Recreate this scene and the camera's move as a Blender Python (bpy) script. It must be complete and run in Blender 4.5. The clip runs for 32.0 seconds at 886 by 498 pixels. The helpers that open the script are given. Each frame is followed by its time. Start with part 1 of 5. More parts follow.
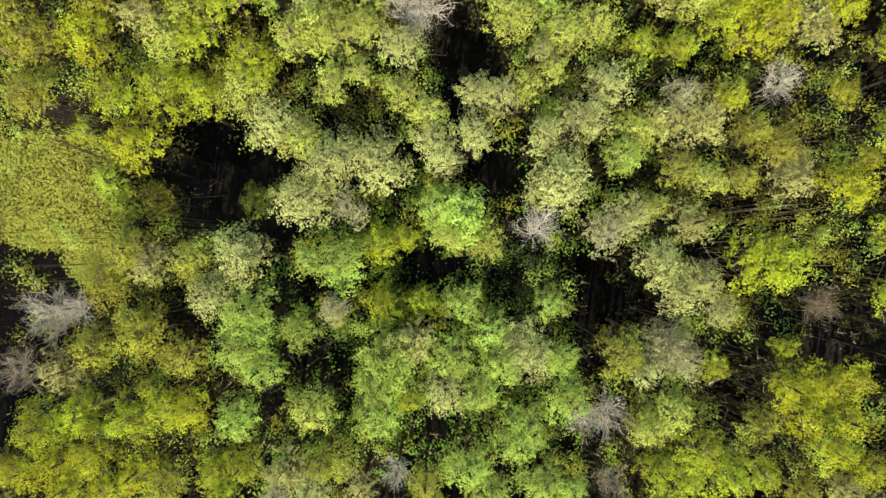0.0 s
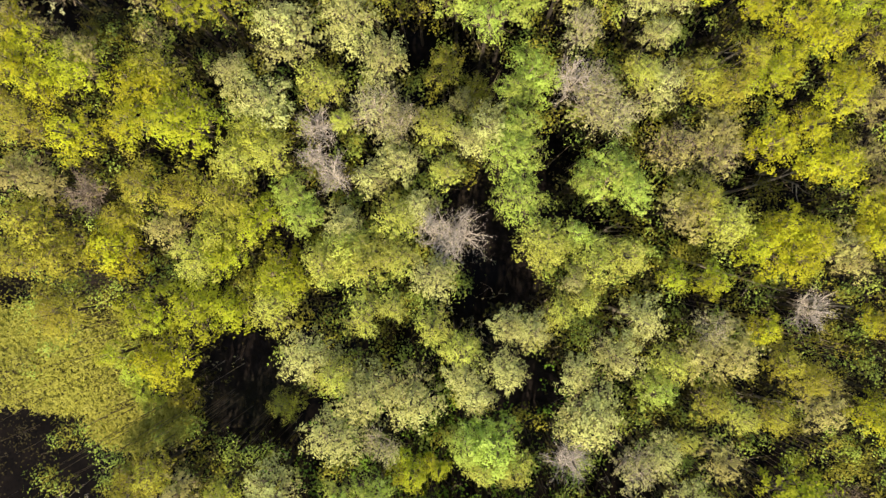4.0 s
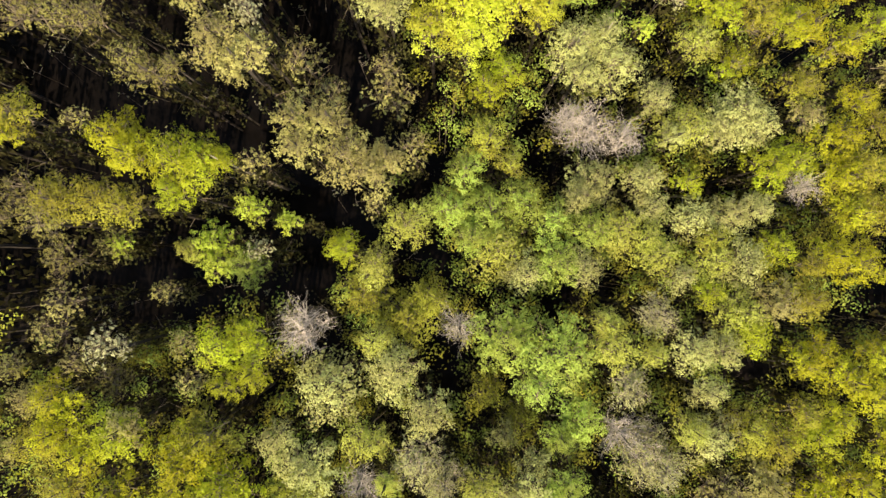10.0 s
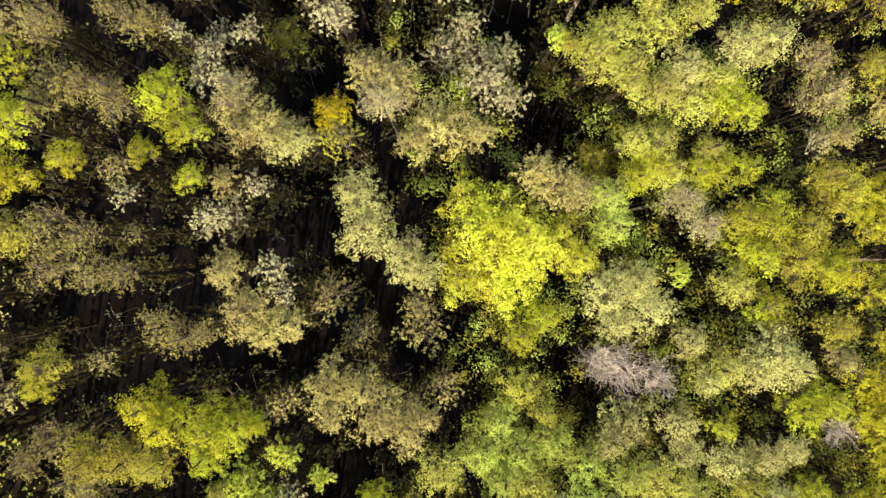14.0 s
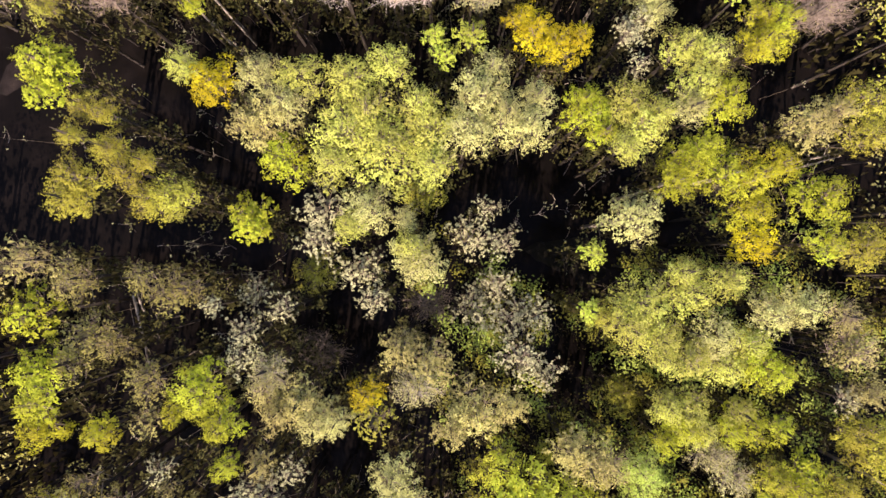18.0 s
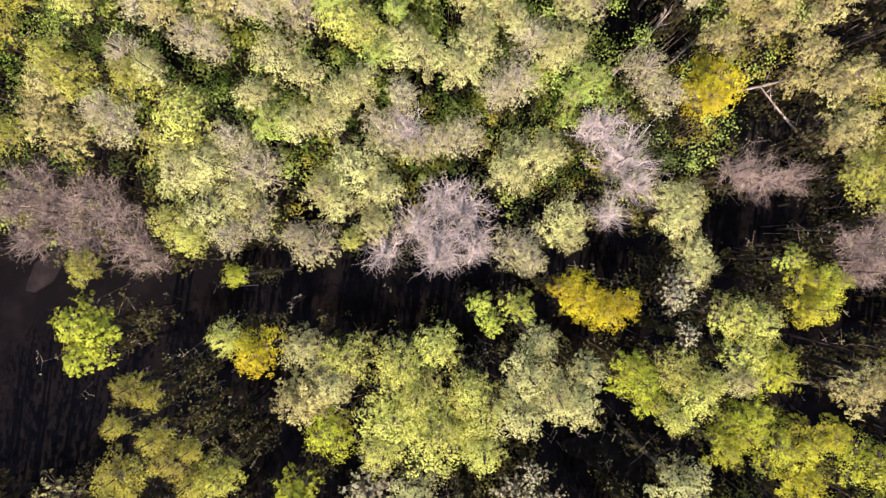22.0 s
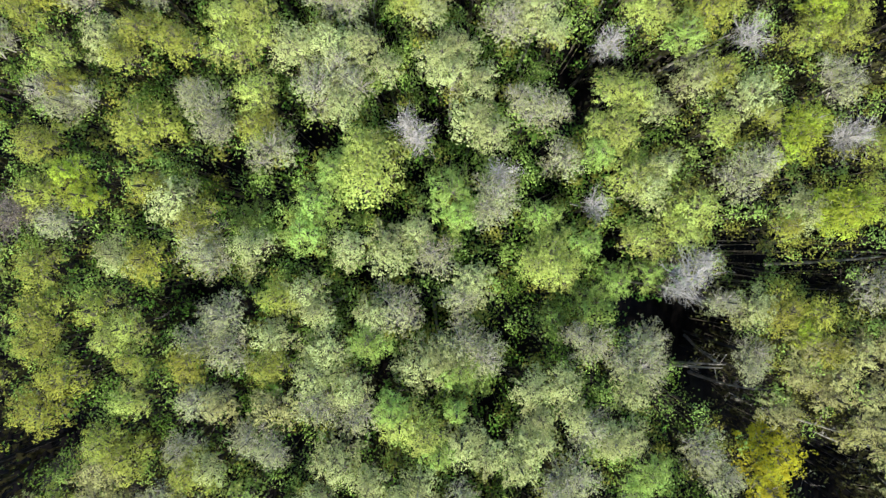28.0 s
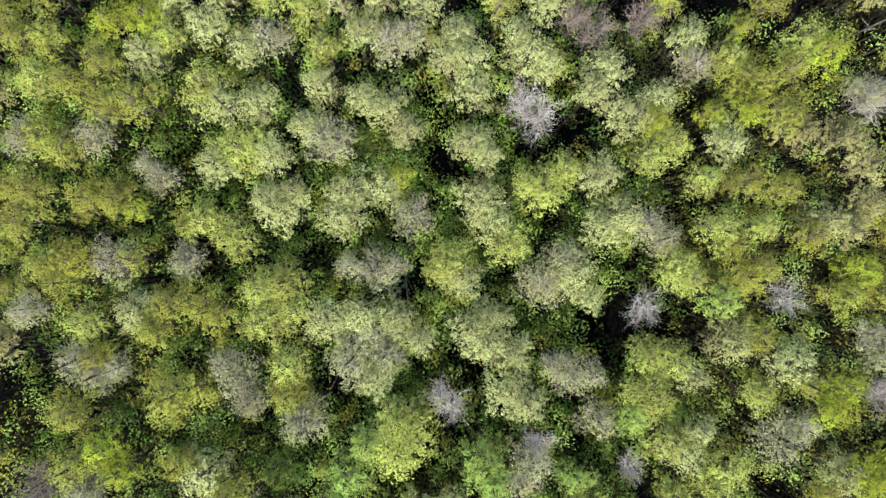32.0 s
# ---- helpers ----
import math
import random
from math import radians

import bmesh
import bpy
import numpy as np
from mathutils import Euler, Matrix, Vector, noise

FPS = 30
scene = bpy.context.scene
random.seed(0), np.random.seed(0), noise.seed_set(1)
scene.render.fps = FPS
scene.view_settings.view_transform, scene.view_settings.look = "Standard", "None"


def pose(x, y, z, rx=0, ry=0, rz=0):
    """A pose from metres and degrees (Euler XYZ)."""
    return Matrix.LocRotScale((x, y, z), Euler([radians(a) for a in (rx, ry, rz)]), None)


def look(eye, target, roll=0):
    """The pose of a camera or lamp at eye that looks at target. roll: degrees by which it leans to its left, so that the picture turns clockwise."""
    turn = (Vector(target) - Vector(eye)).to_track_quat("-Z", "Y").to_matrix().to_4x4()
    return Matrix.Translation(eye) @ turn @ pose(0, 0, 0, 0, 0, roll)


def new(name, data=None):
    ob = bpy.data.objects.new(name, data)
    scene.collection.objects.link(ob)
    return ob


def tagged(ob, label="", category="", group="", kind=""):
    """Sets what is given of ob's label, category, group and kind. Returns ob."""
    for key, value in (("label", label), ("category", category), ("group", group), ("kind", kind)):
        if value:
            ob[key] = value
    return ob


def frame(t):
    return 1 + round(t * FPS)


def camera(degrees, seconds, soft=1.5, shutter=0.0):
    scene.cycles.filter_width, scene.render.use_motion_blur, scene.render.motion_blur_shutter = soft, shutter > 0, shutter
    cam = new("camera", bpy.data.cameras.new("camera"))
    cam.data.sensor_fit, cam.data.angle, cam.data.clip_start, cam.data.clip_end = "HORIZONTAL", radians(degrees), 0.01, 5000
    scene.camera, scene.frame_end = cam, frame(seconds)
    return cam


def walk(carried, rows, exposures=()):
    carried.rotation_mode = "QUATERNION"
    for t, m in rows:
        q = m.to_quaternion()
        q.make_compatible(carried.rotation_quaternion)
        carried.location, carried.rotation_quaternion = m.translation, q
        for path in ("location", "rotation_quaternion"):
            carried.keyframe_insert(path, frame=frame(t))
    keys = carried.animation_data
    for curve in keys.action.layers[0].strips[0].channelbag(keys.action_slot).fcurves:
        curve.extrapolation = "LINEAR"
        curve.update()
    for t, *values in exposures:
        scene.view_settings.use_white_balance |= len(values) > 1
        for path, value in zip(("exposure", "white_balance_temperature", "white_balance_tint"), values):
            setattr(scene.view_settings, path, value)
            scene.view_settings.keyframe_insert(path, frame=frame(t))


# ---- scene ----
cam = camera(73, 32.0, 1.55)
PATH = [
    (0, pose(0.000, -0.000, 44.341, -0.241, 0.205, -0.547)),
    (1, pose(-0.380, 3.007, 44.279, -0.101, 0.177, -0.458)),
    (2, pose(-0.795, 6.067, 44.255, 0.004, 0.157, -0.276)),
    (3, pose(-1.242, 9.199, 44.238, -0.002, 0.143, -0.047)),
    (4, pose(-1.680, 12.368, 44.185, -0.049, 0.124, 0.097)),
    (5, pose(-2.087, 15.524, 44.087, -0.063, 0.027, 0.163)),
    (6, pose(-2.488, 18.647, 43.973, 0.005, -0.059, 0.220)),
    (7, pose(-2.911, 21.738, 43.878, 0.228, -0.080, 0.268)),
    (8, pose(-3.363, 24.764, 43.860, 0.527, -0.058, 0.388)),
    (9, pose(-3.819, 27.927, 43.887, 0.685, -0.027, 0.439)),
    (10, pose(-4.273, 31.324, 43.896, 0.509, 0.008, 0.427)),
    (11, pose(-4.736, 34.783, 43.844, 0.225, 0.019, 0.435)),
    (12, pose(-5.187, 38.190, 43.769, 0.106, 0.004, 0.361)),
    (13, pose(-5.640, 41.534, 43.730, 0.065, 0.014, 0.247)),
    (14, pose(-6.091, 44.871, 43.682, 0.098, 0.038, 0.158)),
    (15, pose(-6.514, 48.254, 43.709, 0.098, 0.052, 0.078)),
    (16, pose(-6.929, 51.738, 43.813, 0.103, 0.076, 0.058)),
    (17, pose(-7.361, 55.294, 43.897, 0.169, 0.061, 0.101)),
    (18, pose(-7.863, 58.829, 43.898, 0.230, -0.022, 0.134)),
    (19, pose(-8.511, 62.386, 43.832, 0.168, -0.106, 0.163)),
    (20, pose(-9.249, 65.975, 43.745, 0.046, -0.147, 0.157)),
    (21, pose(-9.921, 69.593, 43.661, 0.096, -0.167, -0.026)),
    (22, pose(-10.411, 73.130, 43.613, 0.232, -0.204, -0.174)),
    (23, pose(-10.864, 76.633, 43.528, 0.456, -0.092, -0.188)),
    (24, pose(-11.358, 80.159, 43.476, 0.522, 0.018, -0.182)),
    (25, pose(-11.855, 83.768, 43.438, 0.360, 0.023, -0.065)),
    (26, pose(-12.359, 87.374, 43.449, 0.191, -0.021, 0.017)),
    (27, pose(-12.873, 90.929, 43.497, 0.074, -0.052, -0.084)),
    (28, pose(-13.366, 94.456, 43.519, -0.032, -0.010, -0.267)),
    (29, pose(-13.802, 98.007, 43.494, -0.126, 0.050, -0.454)),
    (30, pose(-14.197, 101.613, 43.473, -0.051, 0.110, -0.454)),
    (31, pose(-14.588, 105.194, 43.443, 0.167, 0.152, -0.442)),
    (32, pose(-14.982, 108.749, 43.438, 0.398, 0.170, -0.555)),
]
EXPOSURES = [(0, 0.94, 7920, 0), (2, 0.99, 8350, 10), (3, 0.99, 8550, 13), (6, 1.02, 8750, 17), (9, 1.02, 8950, 15), (13, 1.16, 8950, 18), (17, 1.31, 8150, 28),
             (19, 1.34, 7550, 39), (22, 1.32, 7150, 38), (25, 1.31, 6320, 16), (28, 1.02, 6020, 8), (29, 0.97, 5430, 22), (30, 1.01, 5230, 25), (31, 1.02, 5800, 11), (32, 0.98, 6220, 15)]
walk(cam, PATH, EXPOSURES)

# ---- sky and sun: clear day, sun in the south ----
SUN_HEIGHT, SUN_TURN = 42.0, 188.0
world = bpy.data.worlds.new("sky")
scene.world = world
world.use_nodes = True
sky = world.node_tree.nodes.new("ShaderNodeTexSky")
sky.sky_type, sky.sun_disc = "NISHITA", False
sky.sun_elevation, sky.sun_rotation = radians(SUN_HEIGHT), radians(SUN_TURN)
back = world.node_tree.nodes["Background"]
back.inputs["Strength"].default_value = 0.15
world.node_tree.links.new(sky.outputs["Color"], back.inputs["Color"])
sun = new("sun", bpy.data.lights.new("sun", "SUN"))
sun.data.energy, sun.data.angle, sun.data.color = 4.2, radians(0.5), (1.0, 0.94, 0.82)
to_sun = Vector((math.sin(radians(SUN_TURN)) * math.cos(radians(SUN_HEIGHT)),
                 math.cos(radians(SUN_TURN)) * math.cos(radians(SUN_HEIGHT)), math.sin(radians(SUN_HEIGHT))))
sun.matrix_world = look(to_sun * 90, (0, 0, 0))


# ---- materials ----
def nodes_of(name):
    m = bpy.data.materials.new(name)
    m.use_nodes = True
    n, l = m.node_tree.nodes, m.node_tree.links
    return m, n, l, n["Principled BSDF"]


def noise_at(n, l, scale, detail=4.0, coords=None):
    tex = n.new("ShaderNodeTexNoise")
    tex.inputs["Scale"].default_value, tex.inputs["Detail"].default_value = scale, detail
    if coords is not None:
        l.new(coords, tex.inputs["Vector"])
    return tex.outputs["Fac"]


def ramp_of(n, l, fac, stops):
    r = n.new("ShaderNodeValToRGB")
    while len(r.color_ramp.elements) < len(stops):
        r.color_ramp.elements.new(0.5)
    for e, (p, c) in zip(r.color_ramp.elements, stops):
        e.position, e.color = p, (*c, 1)
    l.new(fac, r.inputs["Fac"])
    return r.outputs["Color"]


def mixed(n, l, fac, a, b, how="MIX"):
    m = n.new("ShaderNodeMix")
    m.data_type, m.blend_type = "RGBA", how
    for value, slot in ((fac, 0), (a, 6), (b, 7)):
        if isinstance(value, (int, float)):
            m.inputs[slot].default_value = value
        elif isinstance(value, tuple):
            m.inputs[slot].default_value = (*value, 1)
        else:
            l.new(value, m.inputs[slot])
    return m.outputs[2]


def leaf_material(name, dull, main, bright, gloss=0.55, through_light=0.36):
    """Leaves: each leaf, each tree and each patch of a crown a little different."""
    dull = tuple(0.65 * a + 0.35 * b for a, b in zip(dull, main))
    bright = tuple(0.6 * a + 0.4 * b for a, b in zip(bright, main))
    m, n, l, p = nodes_of(name)
    island = n.new("ShaderNodeNewGeometry").outputs["Random Per Island"]
    whole = n.new("ShaderNodeObjectInfo").outputs["Random"]
    coords = n.new("ShaderNodeTexCoord").outputs["Object"]
    leaf = ramp_of(n, l, island, [(0.0, dull), (0.4, main), (0.75, main), (1.0, bright)])
    patch = ramp_of(n, l, noise_at(n, l, 1.1, 2.0, coords), [(0.3, dull), (0.55, main), (0.75, bright)])
    col = mixed(n, l, 0.6, leaf, patch)
    hue = n.new("ShaderNodeHueSaturation")
    shift = n.new("ShaderNodeMapRange")
    shift.inputs["To Min"].default_value, shift.inputs["To Max"].default_value = 0.487, 0.513
    l.new(whole, shift.inputs["Value"])
    l.new(shift.outputs["Result"], hue.inputs["Hue"])
    value = n.new("ShaderNodeMapRange")
    value.inputs["To Min"].default_value, value.inputs["To Max"].default_value = 0.7, 1.2
    l.new(whole, value.inputs["Value"])
    l.new(value.outputs["Result"], hue.inputs["Value"])
    l.new(col, hue.inputs["Color"])
    l.new(hue.outputs["Color"], p.inputs["Base Color"])
    p.inputs["Roughness"].default_value = gloss
    p.inputs["Specular IOR Level"].default_value = 0.07
    thin = n.new("ShaderNodeBsdfTranslucent")
    l.new(hue.outputs["Color"], thin.inputs["Color"])
    both = n.new("ShaderNodeMixShader")
    both.inputs["Fac"].default_value = through_light
    l.new(p.outputs["BSDF"], both.inputs[1])
    l.new(thin.outputs["BSDF"], both.inputs[2])
    l.new(both.outputs["Shader"], n["Material Output"].inputs["Surface"])
    return m


def bark_material(name, dark, light, scale=9.0):
    m, n, l, p = nodes_of(name)
    coords = n.new("ShaderNodeTexCoord").outputs["Object"]
    stretch = n.new("ShaderNodeMapping")
    stretch.inputs["Scale"].default_value = (1, 1, 0.35)
    l.new(coords, stretch.inputs["Vector"])
    fac = noise_at(n, l, scale, 6.0, stretch.outputs["Vector"])
    blotch = noise_at(n, l, scale * 0.2, 2.0, coords)
    col = ramp_of(n, l, fac, [(0.35, dark), (0.62, light)])
    col = mixed(n, l, blotch, col, tuple(0.6 * (a + b) / 2 for a, b in zip(dark, light)))
    l.new(col, p.inputs["Base Color"])
    p.inputs["Roughness"].default_value = 0.85
    bump = n.new("ShaderNodeBump")
    bump.inputs["Strength"].default_value, bump.inputs["Distance"].default_value = 0.6, 0.02
    l.new(fac, bump.inputs["Height"])
    l.new(bump.outputs["Normal"], p.inputs["Normal"])
    return m


def twig_material(name, dark, light):
    m, n, l, p = nodes_of(name)
    island = n.new("ShaderNodeNewGeometry").outputs["Random Per Island"]
    coords = n.new("ShaderNodeTexCoord").outputs["Object"]
    col = ramp_of(n, l, island, [(0.0, dark), (0.6, tuple((a + b) / 2 for a, b in zip(dark, light))), (1.0, light)])
    col = mixed(n, l, noise_at(n, l, 2.0, 3.0, coords), col, tuple(0.75 * a for a in light))
    l.new(col, p.inputs["Base Color"])
    p.inputs["Roughness"].default_value = 0.8
    return m


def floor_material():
    """Forest floor of brown litter, moss and pale specks, near black with painted-in shade."""
    m, n, l, p = nodes_of("shade_dark_floor")
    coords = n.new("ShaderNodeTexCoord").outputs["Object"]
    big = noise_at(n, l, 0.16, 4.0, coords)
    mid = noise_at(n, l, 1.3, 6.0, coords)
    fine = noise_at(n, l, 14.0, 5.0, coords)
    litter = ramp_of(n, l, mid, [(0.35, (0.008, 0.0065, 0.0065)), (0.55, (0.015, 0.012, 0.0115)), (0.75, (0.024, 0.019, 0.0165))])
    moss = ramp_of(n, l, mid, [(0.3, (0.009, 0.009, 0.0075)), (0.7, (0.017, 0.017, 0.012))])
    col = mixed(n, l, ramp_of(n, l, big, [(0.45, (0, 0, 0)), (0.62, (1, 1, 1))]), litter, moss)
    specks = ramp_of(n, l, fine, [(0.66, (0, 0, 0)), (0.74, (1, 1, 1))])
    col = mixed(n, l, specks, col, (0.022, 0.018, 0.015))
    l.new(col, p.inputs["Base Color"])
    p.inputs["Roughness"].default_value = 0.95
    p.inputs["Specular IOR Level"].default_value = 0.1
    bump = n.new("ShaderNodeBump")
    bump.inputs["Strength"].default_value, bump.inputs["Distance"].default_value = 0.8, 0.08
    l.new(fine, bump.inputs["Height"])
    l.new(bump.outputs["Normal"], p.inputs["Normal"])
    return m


def shade_water_material():
    """Faintly rippled water, dust and pollen film in patches; gap shade painted in near-black."""
    m, n, l, p = nodes_of("shade_black_water")
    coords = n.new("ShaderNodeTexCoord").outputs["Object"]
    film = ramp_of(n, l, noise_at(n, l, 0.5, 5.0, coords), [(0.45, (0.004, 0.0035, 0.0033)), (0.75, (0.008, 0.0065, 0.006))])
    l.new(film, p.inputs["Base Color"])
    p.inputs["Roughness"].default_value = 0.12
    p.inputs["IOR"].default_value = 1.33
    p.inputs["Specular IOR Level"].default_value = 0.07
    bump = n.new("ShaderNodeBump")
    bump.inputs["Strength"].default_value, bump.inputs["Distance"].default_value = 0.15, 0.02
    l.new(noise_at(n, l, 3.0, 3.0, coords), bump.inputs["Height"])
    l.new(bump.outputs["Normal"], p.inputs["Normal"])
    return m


LEAF = {
    "yellow": leaf_material("yellow_green_leaf", (0.23, 0.29, 0.025), (0.36, 0.43, 0.04), (0.50, 0.55, 0.09)),
    # amber and ochre: yellow and olive leaves with the view edges' warm cast added
    "amber": leaf_material("warm_cast_yellow_leaf", (0.25, 0.272, 0.02), (0.395, 0.42, 0.035), (0.54, 0.555, 0.08)),
    "ochre": leaf_material("warm_cast_olive_leaf", (0.205, 0.21, 0.03), (0.345, 0.347, 0.05), (0.50, 0.49, 0.11)),
    "green": leaf_material("green_leaf", (0.20, 0.30, 0.045), (0.35, 0.475, 0.10), (0.52, 0.62, 0.19)),
    "sage": leaf_material("sage_leaf", (0.28, 0.31, 0.10), (0.45, 0.485, 0.185), (0.63, 0.655, 0.31)),
    "olive": leaf_material("olive_leaf", (0.20, 0.225, 0.03), (0.34, 0.365, 0.06), (0.51, 0.52, 0.13)),
    "tan": leaf_material("tan_leaf", (0.245, 0.24, 0.08), (0.395, 0.385, 0.14), (0.56, 0.535, 0.24)),
    "dry": leaf_material("dry_brown_leaf", (0.16, 0.16, 0.045), (0.27, 0.265, 0.08), (0.42, 0.40, 0.15)),
    "gold": leaf_material("golden_leaf", (0.31, 0.285, 0.012), (0.475, 0.44, 0.022), (0.65, 0.60, 0.06)),
    "lemon": leaf_material("lemon_yellow_leaf", (0.40, 0.45, 0.045), (0.54, 0.60, 0.08), (0.68, 0.74, 0.19), 0.55, 0.5),
    "pale": leaf_material("pale_grey_green_leaf", (0.27, 0.29, 0.15), (0.46, 0.48, 0.27), (0.64, 0.66, 0.41), 0.4),
    "grey": leaf_material("grey_green_leaf", (0.24, 0.26, 0.10), (0.39, 0.405, 0.18), (0.57, 0.57, 0.31)),
    "chartreuse": leaf_material("chartreuse_leaf", (0.27, 0.32, 0.05), (0.43, 0.488, 0.105), (0.62, 0.655, 0.22)),
    "lime": leaf_material("lime_green_leaf", (0.24, 0.34, 0.035), (0.41, 0.52, 0.08), (0.60, 0.67, 0.18)),
    "deep": leaf_material("deep_green_leaf", (0.075, 0.155, 0.018), (0.15, 0.275, 0.035), (0.28, 0.42, 0.08)),
    # lower and undergrowth leaves: darker copies, the crowns' shade put into the colour
    "lower": leaf_material("shade_dark_lower_leaf", (0.055, 0.058, 0.02), (0.09, 0.092, 0.03), (0.14, 0.135, 0.05)),
    "shade": leaf_material("shade_dark_undergrowth_leaf", (0.036, 0.033, 0.016), (0.052, 0.047, 0.02), (0.085, 0.076, 0.03)),
}
BARK = bark_material("grey_brown_bark", (0.02, 0.017, 0.014), (0.06, 0.05, 0.041))
BIRCH = bark_material("white_birch_bark", (0.12, 0.10, 0.08), (0.62, 0.57, 0.48), 5.0)
TWIG = twig_material("brown_twig", (0.10, 0.075, 0.05), (0.30, 0.25, 0.18))
BARE = twig_material("bare_grey_twig", (0.20, 0.178, 0.15), (0.60, 0.55, 0.49))
PALE = twig_material("pale_brown_twig", (0.20, 0.17, 0.14), (0.52, 0.46, 0.38))
BROWN = twig_material("bare_brown_twig", (0.085, 0.065, 0.05), (0.34, 0.275, 0.22))
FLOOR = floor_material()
SHADE_WATER = shade_water_material()
GRASS = leaf_material("rough_grass", (0.22, 0.23, 0.045), (0.40, 0.41, 0.09), (0.54, 0.53, 0.17))


# ---- mesh helpers ----
class Shape:
    """Collects faces for one mesh, with a material slot for each face."""

    def __init__(self):
        self.v, self.f, self.s = [], [], []

    def leaf(self, c, long, wide, rng, slot=0, droop=0.4, up=Vector((0, 0, 1))):
        """A pointed leaf or a spray of small ones."""
        a = rng.uniform(0, math.tau)
        d = Vector((math.cos(a), math.sin(a), rng.uniform(-0.7, 0.25) * droop * 2)).normalized()
        face = (up + Vector((rng.gauss(0, 0.27), rng.gauss(0, 0.27), rng.gauss(0, 0.15)))).normalized()
        side = d.cross(face).normalized()
        d = face.cross(side)
        i = len(self.v)
        self.v += [c - d * long / 2 + side * wide * 0.42, c - d * long / 2 - side * wide * 0.42, c + d * long / 2]
        self.f.append((i, i + 1, i + 2))
        self.s.append(slot)

    def sun_blocker(self, c, long, wide, rng, slot=0):
        """An added spray of leaves that hangs upright to block the sun."""
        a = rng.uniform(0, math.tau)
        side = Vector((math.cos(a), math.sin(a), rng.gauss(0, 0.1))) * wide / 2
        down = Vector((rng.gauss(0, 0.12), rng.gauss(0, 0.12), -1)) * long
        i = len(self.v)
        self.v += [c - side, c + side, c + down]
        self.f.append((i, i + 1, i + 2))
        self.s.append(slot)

    def rod(self, points, radii, slot=1, sides=4):
        """A tapering round stick through the points."""
        rings = []
        for k, (p, r) in enumerate(zip(points, radii)):
            d = (points[min(k + 1, len(points) - 1)] - points[max(k - 1, 0)]).normalized()
            x = d.orthogonal().normalized()
            y = d.cross(x)
            rings.append(len(self.v))
            self.v += [p + (x * math.cos(math.tau * j / sides) + y * math.sin(math.tau * j / sides)) * r for j in range(sides)]
        for a, b in zip(rings, rings[1:]):
            for j in range(sides):
                self.f.append((a + j, a + (j + 1) % sides, b + (j + 1) % sides, b + j))
                self.s.append(slot)
        self.f.append(tuple(rings[-1] + j for j in range(sides)))
        self.s.append(slot)

    def twig(self, a, b, r, slot=1):
        """A thin twig: three sides that run to a point."""
        d = (b - a).normalized()
        x = d.orthogonal().normalized() * r
        y = d.cross(x)
        i = len(self.v)
        self.v += [a + x, a - x * 0.5 + y * 0.87, a - x * 0.5 - y * 0.87, b]
        self.f += [(i, i + 1, i + 3), (i + 1, i + 2, i + 3), (i + 2, i, i + 3)]
        self.s += [slot] * 3

    def mesh(self, name, materials):
        me = bpy.data.meshes.new(name)
        me.from_pydata([tuple(p) for p in self.v], [], self.f)
        for m in materials:
            me.materials.append(m)
        me.polygons.foreach_set("material_index", self.s)
        me.update()
        return me


def part(name, mesh, parent, m, label=""):
    ob = new(name, mesh)
    ob.parent = parent
    ob.matrix_basis = m
    return tagged(ob, label)


# ---- boughs: the leafy or bare ends of which the crowns are made; each about 2 m across ----
def bough(seed, leaves, size, tufts, spread, long, twigs, leaf, wood):
    """Leafy shoots that stand out from a limb, each a loose spray of leaves with gaps to the next."""
    rng = random.Random(seed)
    s = Shape()
    root, hub = Vector((-0.75, 0, -1.5)), Vector((-0.2, 0, -0.55))
    s.rod([root, Vector((-0.4, rng.uniform(-.1, .1), -0.8)), Vector((-0.1, rng.uniform(-.1, .1), -0.2))], [0.036, 0.026, 0.014])
    shoots = []
    for k in range(tufts):
        a, r = k * 2.39996 + rng.gauss(0, 0.4), 0.95 * math.sqrt((k + rng.random()) / tufts)
        h = 0.78 * (math.sqrt(max(0.0, 1 - r * r)) - 0.45) + rng.gauss(0, 0.2)
        tip = Vector((r * math.cos(a), r * math.sin(a), h))
        way = ((tip - hub).normalized() + Vector((rng.gauss(0, .25), rng.gauss(0, .25), 0.55))).normalized()
        shoots.append((tip, way))
        s.twig(hub.lerp(tip, rng.uniform(0.0, 0.3)), tip + way * 0.1, 0.016)
    for k in range(twigs):
        tip, way = shoots[k % tufts]
        start = hub.lerp(tip, rng.uniform(0.5, 1.0))
        d = (way + Vector((rng.gauss(0, .5), rng.gauss(0, .5), rng.gauss(0.1, .35)))).normalized()
        s.twig(start, start + d * rng.uniform(0.2, 0.5), rng.uniform(0.007, 0.012))
    for k in range(leaves):
        tip, way = shoots[k % tufts]
        inner = k % 3 == 0
        u = rng.uniform(-1.2, 0.1) if inner else rng.uniform(-1, 1)
        w = spread * (1.15 - 0.55 * max(0, u))
        c = tip + way * (u * long) + Vector((rng.gauss(0, w), rng.gauss(0, w), rng.gauss(0, w * 0.8)))
        g = rng.uniform(0.75, 1.2) * size * (1.65 if inner else 1.0)
        out = c - Vector((0, 0, -0.75))
        s.leaf(c, g, g * 0.8, rng, 0, 0.4, Vector((out.x * 0.85, out.y * 0.85, out.z)).normalized())
    return s.mesh("bough", [leaf, wood])


